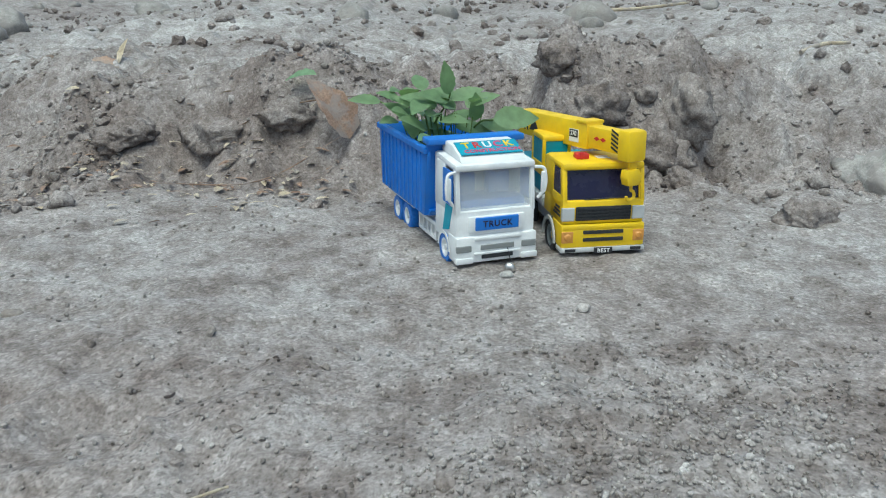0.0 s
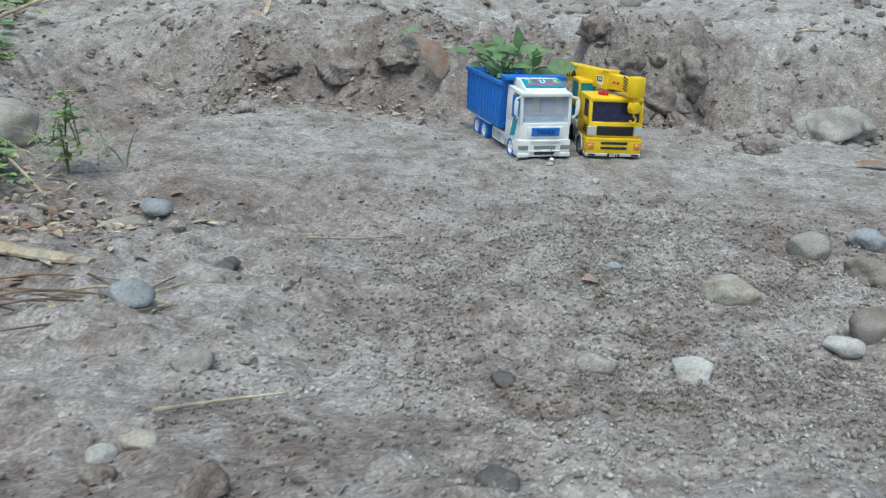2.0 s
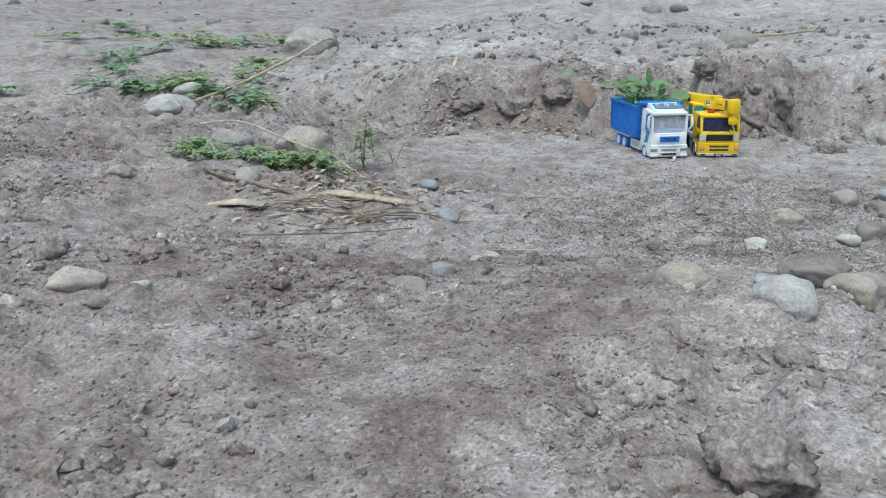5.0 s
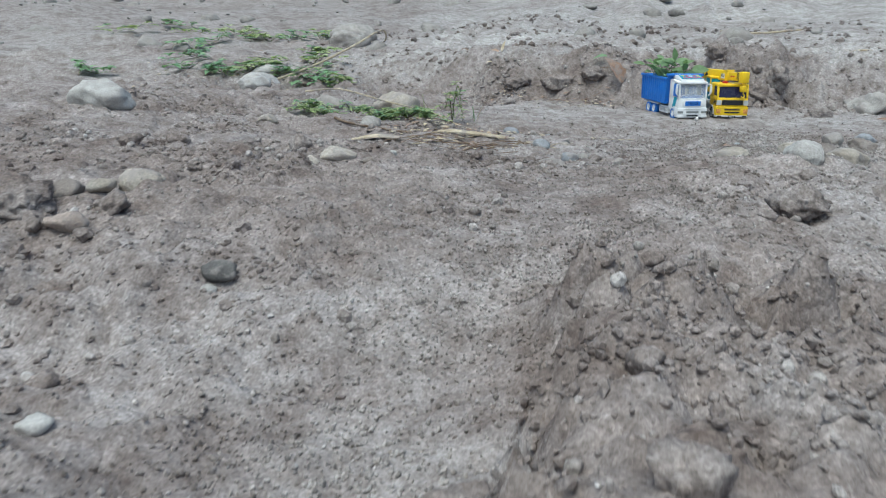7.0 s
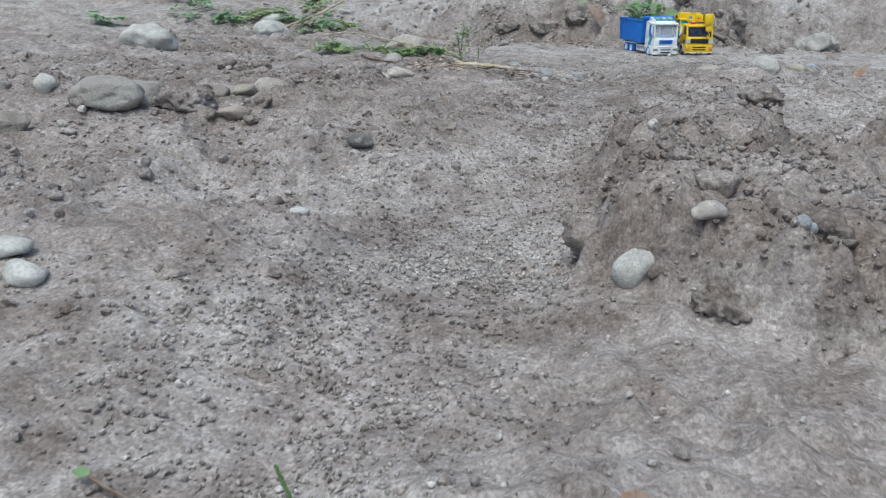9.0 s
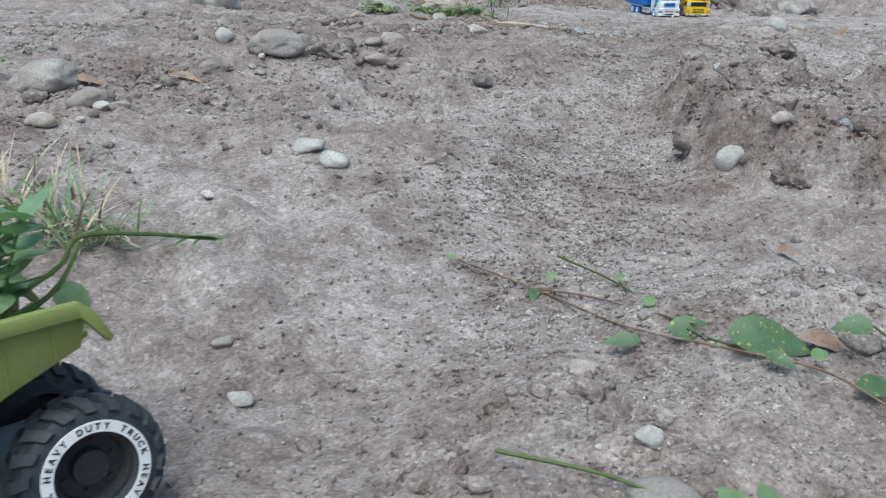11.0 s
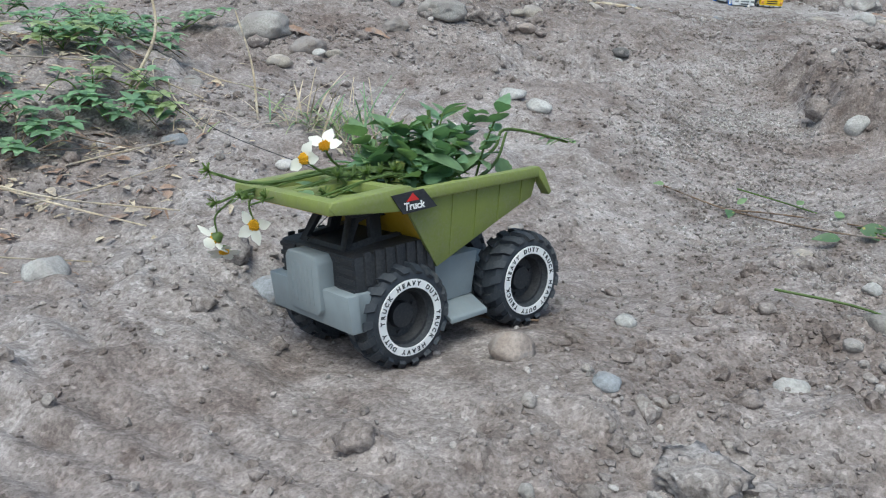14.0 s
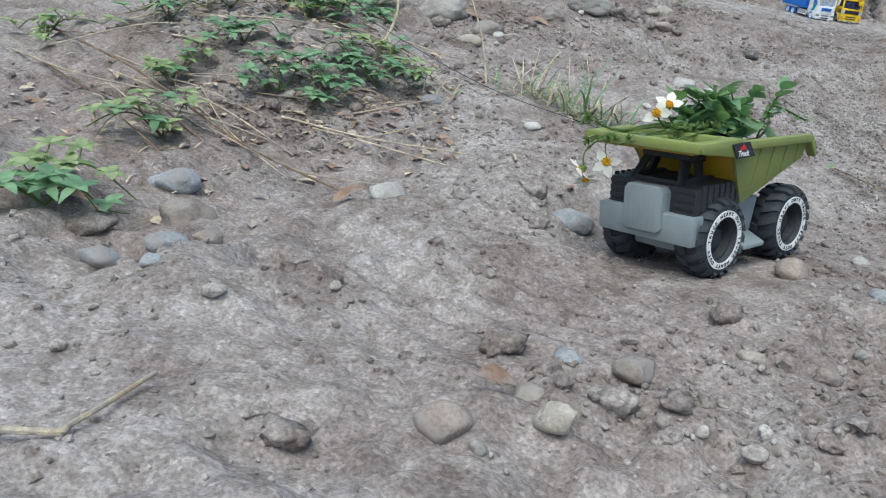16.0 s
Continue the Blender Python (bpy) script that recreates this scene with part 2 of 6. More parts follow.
def lie(x, y):
    """Height of the ground without its fine grain."""
    x, y = np.asarray(x, float), np.asarray(y, float)
    z = -0.008 + 0 * x
    # the bank behind the parked trucks, then rising ground
    foot = 0.97 + 0.06 * wave(x, y * 0, 0.31, 3) + 0.05 * hump(x, 0 * x, 0.08, 0, 0.06, 1) + 0.05 * step(-0.2, -0.35, x) + 0.2 * step(-0.5, -0.95, x) - 0.02 * step(0.3, 0.8, x)
    high = 0.115 + 0.02 * wave(x, y * 0, 0.4, 5) - 0.06 * step(-0.5, -1.0, x)
    width = 0.16 + 0.12 * step(0.35, 0.8, x) + 0.2 * step(-0.4, -0.9, x)
    z = z + high * step(0, 1, (y - foot) / width)
    z = z + 0.03 * np.clip(y - 1.2, 0, 1.5) + 0.075 * np.clip(y - 2.7, 0, 12) + 0.02 * np.clip(y - 14, 0, 400)
    # the broken earth lump beside the yellow truck
    rim = 0.985 + 0.035 * wave(x, 0 * y, 0.09, 7) + 0.012 * wave(x, 0 * y, 0.03, 8)
    z = z + 0.040 * step(rim, rim + 0.055, y) * step(1.36, 1.12, y) * step(0.12, 0.17, x + 0.03 * wave(y, y, 0.08, 9)) * step(0.355, 0.315, x + 0.03 * wave(y, y, 0.06, 10))
    z = z - 0.03 * hump(x, y, 0.352, 1.03, 0.018, 0.085, 8) - 0.04 * hump(x, y, 0.11, 1.10, 0.022, 0.11) - 0.03 * hump(x, y, 0.22, 1.0, 0.03, 0.03)
    # heaps beside the track
    z = z + 0.016 * hump(x, y, -0.65, -0.50, 0.25, 0.17) + 0.026 * hump(x, y, -0.6, -1.14, 0.2, 0.14) + 0.05 * hump(x, y, -1.12, -0.85, 0.3, 0.3)
    z = z + 0.015 * hump(x, y, 0.05, -0.4, 0.22, 0.25) 
    z = z + 0.028 * hump(x, y, -0.30, -1.62, 0.16, 0.15) + 0.03 * hump(x, y, -0.62, -2.2, 0.22, 0.12)
    # a broad low swell across the track
    z = z + 0.052 * step(0.06, -0.24, y + 0.03 * wave(x, 0 * x, 0.3, 14)) * step(-0.97, -0.66, y + 0.04 * wave(x, 0 * x, 0.25, 15)) * step(-2.2, -1.3, x)
    z = z - 0.04 * hump(x, y, -1.22, -1.85, 0.25, 0.22) + 0.05 * hump(x, y, -1.35, -1.35, 0.22, 0.2)
    z = z - 0.03 * hump(x, y, -0.74, -1.63, 0.16, 0.15)
    z = z + 0.04 * hump(x, y, -1.7, 0.45, 0.55, 0.4)
    # cracks in the dried crust
    z = z - 0.020 * hump(x, y, -0.437, -1.672, 0.005, 0.032, 24) - 0.010 * hump(x, y, -0.433, -1.690, 0.004, 0.02, 55)
    z = z - 0.014 * hump(x, y, -0.45, -1.36, 0.02, 0.006, 30)
    # the crumbling shoulder right of the track
    z = z + 0.058 * shoulder(x, y)
    # the track itself
    off = x - trail(y)
    depth = 0.006 + 0.022 * hump(0 * x, y, 0, -1.5, 1, 0.35) + 0.008 * hump(0 * x, y, 0, -0.9, 1, 0.2)
    z = z - depth * np.exp(-(off / 0.11) ** 2) * step(0.75, 0.45, y)
    # the cross slope where the green truck stands
    slope = -0.0341 + 0.1357 * (x + 0.7657) - 0.1495 * (y + 1.8079)
    return z + (slope - z) * stance(x, y)


def stance(x, y):
    return step(0.20, 0.09, np.hypot(x + 0.7657, y + 1.8079))


# ---- ground ----


def spread(lo, hi, fine, far):
    """Whole grid lines: even ones in the middle, wider and wider outside."""
    mid = list(np.arange(lo, hi + fine / 2, fine))
    gap, a, b = fine, [lo], [hi]
    while b[-1] < far:
        gap *= 1.16
        a.append(a[-1] - gap), b.append(b[-1] + gap)
    return np.array(a[:0:-1] + mid + b[1:])


def bare(x, y):
    """1 on the smooth sandy track and the parking place, 0 on broken ground."""
    near_track = np.exp(-((x - trail(y)) / 0.13) ** 2) * step(1.0, 0.7, y)
    park = step(0.35, 0.55, y) * step(1.0, 0.85, y) * step(-0.75, -0.3, x)
    sand = 0.85 * hump(x, y, 0.15, 0.3, 0.35, 0.45)
    return np.clip(np.maximum(np.maximum(near_track, park), sand), 0, 1)


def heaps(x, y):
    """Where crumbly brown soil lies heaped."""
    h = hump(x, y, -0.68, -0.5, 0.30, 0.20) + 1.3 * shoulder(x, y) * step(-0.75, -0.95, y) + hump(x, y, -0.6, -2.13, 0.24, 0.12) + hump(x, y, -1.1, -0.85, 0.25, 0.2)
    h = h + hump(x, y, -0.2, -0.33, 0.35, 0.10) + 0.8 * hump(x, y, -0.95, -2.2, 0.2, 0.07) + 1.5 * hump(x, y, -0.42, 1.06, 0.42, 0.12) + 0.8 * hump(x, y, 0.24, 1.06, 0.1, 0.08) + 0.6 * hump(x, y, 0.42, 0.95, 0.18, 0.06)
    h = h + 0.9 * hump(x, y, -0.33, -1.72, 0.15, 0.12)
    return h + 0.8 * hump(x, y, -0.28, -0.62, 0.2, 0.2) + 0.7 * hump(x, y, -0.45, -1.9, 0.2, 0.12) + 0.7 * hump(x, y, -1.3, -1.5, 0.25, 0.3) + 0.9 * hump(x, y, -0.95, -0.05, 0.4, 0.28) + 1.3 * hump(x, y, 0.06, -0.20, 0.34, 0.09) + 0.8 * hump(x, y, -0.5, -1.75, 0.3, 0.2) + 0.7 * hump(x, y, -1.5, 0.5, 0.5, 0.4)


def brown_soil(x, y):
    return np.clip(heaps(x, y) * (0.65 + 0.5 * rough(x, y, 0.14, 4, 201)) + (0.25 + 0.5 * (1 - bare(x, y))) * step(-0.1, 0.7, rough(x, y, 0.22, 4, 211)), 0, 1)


def upper_sand(x, y):
    """The paler dry sand above the bank and where the toys are parked."""
    parking = 0.4 * step(0.42, 0.62, y + 0.05 * wave(x, y, 0.15, 222)) * step(1.0, 0.9, y) * step(-0.6, -0.25, x)
    return np.clip(parking + step(1.12, 1.35, y + 0.08 * wave(x, y, 0.2, 221)) * (0.75 + 0.35 * rough(x, y, 0.5, 4, 231)) * (0.25 + 0.75 * step(-1.7, -0.8, x)), 0, 1)


def ground_z(x, y):
    """Height of the ground with its lumps and grain."""
    x, y = np.asarray(x, float), np.asarray(y, float)
    wild = (1 - 0.78 * bare(x, y)) * (1 - 0.85 * stance(x, y))
    fade = 1 / (1 + np.maximum(0, np.hypot(x + 0.4, y + 0.5) - 3.5) * 0.5)
    z = lie(x, y) + 0.013 * wild * rough(x, y, 0.19, 3, 11)
    ridge = 1 - np.abs(rough(x + 0.02 * wave(x, y, 0.07, 31), y, 0.075, 3, 21))
    z = z + 0.015 * wild * (ridge - 0.6) * (0.4 + 0.6 * step(-0.3, 0.5, wave(x, y, 0.33, 41))) * fade
    crumb = np.maximum(0, rough(x, y, 0.036, 2, 36) - 0.15)
    z = z + 0.011 * wild * crumb * step(-0.35, 0.35, wave(x, y, 0.24, 38) + 0.3 * wave(x, y, 0.09, 39)) * fade
    z = z + 0.0052 * (0.3 + 0.7 * wild) * wave(x, y, 0.019, 51) * fade
    # broken crumbly faces of the bank
    face = step(0.92, 1.03, y) * step(1.5, 1.15, y)
    z = z + 0.018 * face * rough(x * 1.2 + 0.03 * wave(x, y, 0.05, 66), y, 0.10, 4, 61) + 0.020 * face * (0.45 - np.abs(rough(x, y, 0.05, 3, 71)))
    side = shoulder(x, y)
    side = 4 * side * (1 - side) + 0.35 * side
    z = z + side * (0.042 * (0.45 - np.abs(rough(x, y, 0.07, 5, 171))) + 0.026 * rough(x, y, 0.045, 4, 181))
    z = z + 0.022 * step(1.25, 1.7, y) * rough(x, y, 0.3, 4, 191)
    # wavy terraces by the end of the track
    rill = hump(x, y, -0.98, -2.0, 0.25, 0.16)
    z = z + 0.0034 * rill * np.sin((0.55 * (x + 1) + 0.83 * (y + 2)) * 190 + 3 * wave(x, y, 0.09, 81))
    far = step(2.5, 6, np.hypot(x + 0.3, y + 0.5))
    return z + 0.08 * far * rough(x, y, 0.9, 4, 91)


def sheet(name, xs, ys, mat):
    gx, gy = np.meshgrid(xs, ys)
    co = np.stack([gx, gy, ground_z(gx, gy)], -1).reshape(-1, 3)
    nx, ny = len(xs), len(ys)
    i = (np.arange(ny - 1)[:, None] * nx + np.arange(nx - 1)[None]).ravel()
    faces = np.stack([i, i + 1, i + nx + 1, i + nx], -1)
    ob = mesh_of(name, co, faces, mat)
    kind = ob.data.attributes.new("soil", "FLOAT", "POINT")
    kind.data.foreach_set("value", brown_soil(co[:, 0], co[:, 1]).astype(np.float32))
    dry = ob.data.attributes.new("dry", "FLOAT", "POINT")
    dry.data.foreach_set("value", upper_sand(co[:, 0], co[:, 1]).astype(np.float32))
    return ob


def mesh_of(name, co, faces, mat, smooth=True):
    me = bpy.data.meshes.new(name)
    k = faces.shape[1]
    me.vertices.add(len(co)), me.loops.add(faces.size), me.polygons.add(len(faces))
    me.vertices.foreach_set("co", np.asarray(co, np.float32).ravel())
    me.loops.foreach_set("vertex_index", faces.astype(np.int32).ravel())
    me.polygons.foreach_set("loop_start", np.arange(0, faces.size, k, dtype=np.int32))
    me.polygons.foreach_set("use_smooth", np.full(len(faces), smooth))
    me.update(calc_edges=True)
    me.validate()
    me.materials.append(mat)
    return new(name, me)


xs, ys = spread(-1.6, 0.75, 0.0061, 120), spread(-2.5, 1.7, 0.0061, 120)
tagged(sheet("ground", xs, ys, SAND), "uneven dry grey volcanic sand and soil with ruts and a bank", "ground", kind="structure")


# ---- stones ----
def ball(detail):
    bm = bmesh.new()
    bmesh.ops.create_icosphere(bm, subdivisions=detail, radius=1)
    co = np.array([v.co[:] for v in bm.verts])
    faces = np.array([[v.index for v in f.verts] for f in bm.faces])
    bm.free()
    return co, faces


BALLS = {d: ball(d) for d in (1, 2, 3, 4)}
pick = np.random.RandomState(7)


def lumpy(co, seed, amount, knobs):
    """Push a ball about so that it reads as a stone: a few flats, knobs and pits."""
    r = np.random.RandomState(seed)
    out = np.ones(len(co))
    for _ in range(knobs):
        way = r.normal(size=3)
        way /= np.linalg.norm(way)
        flat = r.uniform(0.62, 0.95)
        dot = co @ way
        out = np.where(dot * out > flat, flat / np.maximum(dot, 0.05), out)
    p = co + r.uniform(-9, 9, 3)
    soft = wave(p[:, 0] + p[:, 2] * 0.7, p[:, 1] - p[:, 2] * 0.6, 0.9, seed) + 0.5 * wave(p[:, 0] - p[:, 2], p[:, 1] + p[:, 2], 0.4, seed + 1)
    return co * (out * (1 + amount * soft))[:, None]


def stone(kind, x, y, wide, deep, high, turn, z=None):
    mat, label = ROCKS[kind]
    co, faces = BALLS[4 if wide > 0.045 else 3]
    seed = int(abs(x) * 7919 + abs(y) * 6007) % 9973
    rugged, cut = kind == "clod", kind == "block"
    co = lumpy(co, seed, 0.18 if rugged else 0.15 if cut else 0.10, 10 if rugged else 9 if cut else 7)
    if not rugged:
        p = co * 1.7 + seed
        co = co * (1 + (0.15 if cut else 0.045) * rough(p[:, 0] + 0.6 * p[:, 2], p[:, 1] - 0.8 * p[:, 2], 0.5, 4, seed))[:, None]
    if rugged:
        p = co * 2.3
        co = co * (1 + 0.22 * rough(p[:, 0] + p[:, 2], p[:, 1] - p[:, 2], 0.6, 5, seed) + 0.08 * np.abs(rough(p[:, 0] - p[:, 2], p[:, 1] + p[:, 2], 0.25, 3, seed + 5)))[:, None]
    high = max(high, (0.4 if kind == "sunk" else 0.55) * wide)
    co = co * np.array([wide / 2, deep / 2, high / 2])
    ob = mesh_of("earth_clod" if rugged else "stone", co, faces, mat)
    z = float(ground_z(x, y)) + (-0.12 if kind == "sunk" else 0.16) * high if z is None else z
    ob.matrix_world = pose(x, y, z, pick.uniform(-8, 8), pick.uniform(-8, 8), turn)
    size = "large " if wide > 0.055 else "small " if wide < 0.025 else ""
    return tagged(ob, size + label.replace("small ", ""), "clod" if rugged else "stone", "clods on the ground" if rugged else "stones on the ground")


stone("tan", 0.184, 0.235, 0.055, 0.044, 0.031, 6)
stone("dark", -0.253, 0.220, 0.019, 0.015, 0.010, 15)
stone("tan", -0.251, 0.186, 0.024, 0.019, 0.010, 29)
stone("blue", -0.292, 0.338, 0.015, 0.012, 0.009, -39)
stone("blue", 0.088, 0.280, 0.018, 0.015, 0.005, 32)
stone("brown", -0.332, 0.583, 0.017, 0.013, 0.006, 10)
stone("block", 0.556, 0.985, 0.125, 0.105, 0.085, -31)
stone("clod", 0.380, 0.825, 0.065, 0.052, 0.024, 18)
stone("white", 0.054, 0.653, 0.012, 0.010, 0.008, 15)
stone("grey", 0.289, 0.350, 0.042, 0.033, 0.034, 15)
stone("blue", 0.365, 0.392, 0.047, 0.037, 0.019, 17)
stone("brown", 0.328, 0.294, 0.057, 0.046, 0.023, -4)
stone("brown", 0.279, 0.179, 0.042, 0.034, 0.035, 10)
stone("white", 0.245, 0.150, 0.034, 0.027, 0.014, 4)
stone("white", 0.115, 0.078, 0.033, 0.026, 0.014, -2)
stone("grey", 0.049, 0.079, 0.029, 0.023, 0.015, 12)
stone("dark", -0.015, 0.054, 0.019, 0.016, 0.012, -37)
stone("dark", -0.020, -0.093, 0.025, 0.020, 0.012, -40)
stone("grey", -0.220, 0.046, 0.031, 0.025, 0.009, 15)
stone("clod", -0.186, 0.058, 0.015, 0.012, 0.007, -19)
stone("tan", -0.207, -0.066, 0.021, 0.017, 0.010, -19)
stone("white", -0.223, -0.078, 0.018, 0.014, 0.009, 33)
stone("clod", -0.212, -0.106, 0.019, 0.015, 0.013, -2)
stone("blue", -0.295, 0.127, 0.035, 0.028, 0.023, 16)
stone("dark", -0.251, 0.233, 0.018, 0.014, 0.016, 26)
stone("tan", -0.385, 0.329, 0.052, 0.041, 0.015, 6)
stone("blue", -0.375, 0.377, 0.037, 0.029, 0.014, -10)
stone("tan", -0.695, 0.625, 0.140, 0.110, 0.085, -32)
stone("grey", -0.885, 0.699, 0.096, 0.077, 0.052, 9)
stone("tan", -1.001, 1.099, 0.071, 0.057, 0.041, 26)
stone("grey", -0.677, 0.309, 0.047, 0.038, 0.036, 18)
stone("tan", -0.010, -0.243, 0.049, 0.039, 0.033, -8)
stone("brown", 0.113, -0.196, 0.072, 0.057, 0.035, 0)
stone("blue", 0.071, -0.221, 0.027, 0.021, 0.014, 2)
stone("grey", -0.166, -0.256, 0.017, 0.013, 0.016, 5)
stone("white", -0.007, -0.283, 0.012, 0.009, 0.010, -7)
stone("blue", -0.237, -0.218, 0.030, 0.024, 0.011, -8)
stone("sunk", -0.263, -0.270, 0.054, 0.044, 0.021, -12)
stone("white", 0.058, -0.348, 0.058, 0.047, 0.042, -37)
stone("white", -1.247, 1.042, 0.104, 0.083, 0.057, 39)
stone("grey", -1.287, 2.286, 0.195, 0.156, 0.070, 17)
stone("tan", 0.132, -0.273, 0.066, 0.053, 0.029, 10)
stone("clod", 0.002, -0.562, 0.059, 0.047, 0.018, -23)
stone("white", -1.257, 1.118, 0.122, 0.097, 0.054, 33)
stone("tan", -0.552, -0.346, 0.052, 0.042, 0.024, 19)
stone("tan", -0.565, -0.417, 0.021, 0.017, 0.017, 8)
stone("brown", -0.493, -0.404, 0.021, 0.017, 0.013, 36)
stone("white", -0.471, -0.372, 0.022, 0.017, 0.012, -17)
stone("grey", -1.306, 2.432, 0.228, 0.182, 0.099, -18)
stone("tan", -0.903, 0.288, 0.050, 0.040, 0.029, 27)
stone("clod", -0.371, -0.622, 0.014, 0.011, 0.008, 22)
stone("grey", -0.163, -0.701, 0.011, 0.009, 0.011, 22)
stone("sunk", -0.862, -0.694, 0.120, 0.096, 0.050, 35)
stone("clod", -0.791, -0.703, 0.084, 0.067, 0.041, -17)
stone("brown", -0.764, -0.655, 0.046, 0.037, 0.030, 16)
stone("tan", -0.727, -0.643, 0.034, 0.027, 0.020, 30)
stone("tan", -0.700, -0.611, 0.052, 0.042, 0.035, 31)
stone("rust", -0.708, -0.737, 0.040, 0.032, 0.022, 33)
stone("white", -1.343, 0.369, 0.173, 0.138, 0.052, 15)
stone("white", -1.326, 1.350, 0.094, 0.075, 0.028, 13)
stone("white", -0.115, -0.758, 0.030, 0.024, 0.014, 39)
stone("clod", -0.177, -1.003, 0.021, 0.017, 0.021, -4)
stone("white", -0.539, -1.033, 0.025, 0.020, 0.015, 19)
stone("white", -0.533, -0.804, 0.016, 0.013, 0.008, 11)
stone("blue", -0.127, -1.209, 0.013, 0.011, 0.013, -32)
stone("grey", -0.182, -1.182, 0.022, 0.017, 0.006, -3)
stone("white", -0.103, -1.220, 0.013, 0.010, 0.004, 32)
stone("clod", 0.042, -0.428, 0.047, 0.038, 0.024, 19)
stone("white", -0.720, -1.211, 0.037, 0.030, 0.011, 14)
stone("white", -0.682, -1.251, 0.036, 0.028, 0.011, -10)
stone("white", -0.963, -0.744, 0.032, 0.026, 0.031, -36)
stone("grey", -0.873, -0.760, 0.093, 0.074, 0.045, 14)
stone("brown", -0.943, -0.867, 0.051, 0.041, 0.023, 35)
stone("clod", -0.695, -0.681, 0.048, 0.039, 0.031, -32)
stone("tan", -1.011, -1.055, 0.030, 0.024, 0.013, -9)
stone("dark", -0.529, -0.786, 0.036, 0.029, 0.020, 0)
stone("tan", -0.443, -1.645, 0.024, 0.019, 0.012, -23)
stone("grey", -0.703, -1.587, 0.019, 0.015, 0.008, 38)
stone("white", -0.672, -1.645, 0.019, 0.015, 0.007, -31)
stone("white", -0.417, -1.734, 0.017, 0.013, 0.012, 13)
stone("clod", -0.613, -1.697, 0.018, 0.015, 0.009, 28)
stone("blue", -0.894, -1.767, 0.047, 0.038, 0.014, 22)
stone("rust", -0.702, -1.866, 0.033, 0.026, 0.022, 19)
stone("blue", -0.642, -1.908, 0.021, 0.016, 0.011, -37)
stone("grey", -0.456, -1.811, 0.016, 0.013, 0.010, -36)
stone("sunk", -0.418, -1.776, 0.045, 0.036, 0.014, -1)
stone("grey", -1.148, -0.981, 0.104, 0.083, 0.055, 14)
stone("brown", -1.059, -1.041, 0.063, 0.051, 0.037, 30)
stone("white", -0.949, -1.548, 0.024, 0.019, 0.010, 0)
stone("blue", -1.087, -1.508, 0.033, 0.027, 0.012, 27)
stone("white", -1.036, -1.055, 0.024, 0.019, 0.011, 13)
stone("tan", -1.079, -1.133, 0.043, 0.034, 0.013, -18)
stone("white", -0.616, -1.789, 0.018, 0.014, 0.011, -23)
stone("clod", -0.746, -1.750, 0.018, 0.014, 0.008, -13)
stone("grey", -1.145, -1.307, 0.030, 0.024, 0.016, 20)
stone("clod", -0.868, -1.859, 0.017, 0.014, 0.008, 3)
stone("tan", -0.776, -2.048, 0.020, 0.016, 0.012, -25)
stone("white", -1.084, -1.785, 0.044, 0.035, 0.013, -27)
stone("white", -0.604, -2.036, 0.032, 0.026, 0.010, -40)
stone("clod", -0.600, -1.993, 0.047, 0.038, 0.014, -30)
stone("grey", -0.691, -2.015, 0.010, 0.008, 0.010, -33)
stone("white", -0.519, -1.876, 0.028, 0.022, 0.008, 23)
stone("blue", -1.282, -1.853, 0.049, 0.039, 0.027, 39)
stone("brown", -1.240, -1.925, 0.056, 0.046, 0.034, 19)
stone("clod", -1.289, -1.987, 0.037, 0.029, 0.023, 12)
stone("brown", -1.193, -1.986, 0.029, 0.023, 0.014, 12)
stone("blue", -1.212, -2.018, 0.035, 0.028, 0.010, 24)
stone("blue", -1.256, -2.043, 0.032, 0.025, 0.010, 6)
stone("blue", -1.198, -2.077, 0.020, 0.016, 0.010, 2)
stone("rust", -0.975, -2.191, 0.033, 0.026, 0.022, 9)
stone("tan", -0.913, -2.174, 0.026, 0.021, 0.023, -9)
stone("tan", -0.928, -2.144, 0.023, 0.019, 0.007, -5)
stone("grey", -0.953, -2.205, 0.012, 0.010, 0.009, -10)
stone("brown", -0.862, -2.099, 0.032, 0.026, 0.012, 25)
stone("blue", -0.904, -2.092, 0.023, 0.019, 0.011, -37)
stone("clod", -0.948, -2.094, 0.033, 0.026, 0.010, 34)
stone("clod", -0.840, -2.139, 0.023, 0.018, 0.010, -20)
stone("brown", -0.726, -2.057, 0.019, 0.015, 0.013, -33)
stone("grey", -0.674, -2.064, 0.030, 0.024, 0.009, 11)
stone("clod", -1.054, -2.228, 0.028, 0.022, 0.015, -30)
stone("grey", -0.886, -2.125, 0.014, 0.011, 0.008, 1)
stone("grey", -0.772, -2.175, 0.012, 0.010, 0.007, -25)
stone("clod", 0.185, 1.035, 0.085, 0.07, 0.075, 20)
stone("clod", 0.255, 1.005, 0.105, 0.08, 0.085, -15)
stone("clod", 0.312, 1.045, 0.075, 0.07, 0.09, 35)
stone("clod", 0.225, 0.985, 0.06, 0.05, 0.05, 5)
stone("clod", 0.29, 0.965, 0.05, 0.045, 0.04, 60)
stone("clod", 0.15, 1.075, 0.06, 0.05, 0.055, -30)
stone("clod", -0.20, 1.04, 0.07, 0.05, 0.045, 10)
stone("clod", -0.30, 1.06, 0.09, 0.06, 0.05, -20)
stone("clod", -0.42, 1.07, 0.08, 0.06, 0.045, 30)
stone("white", -0.230, -1.168, 0.042, 0.038, 0.038, 10, 0.012)
stone("clod", -0.205, -1.150, 0.05, 0.05, 0.04, 40, 0.03)
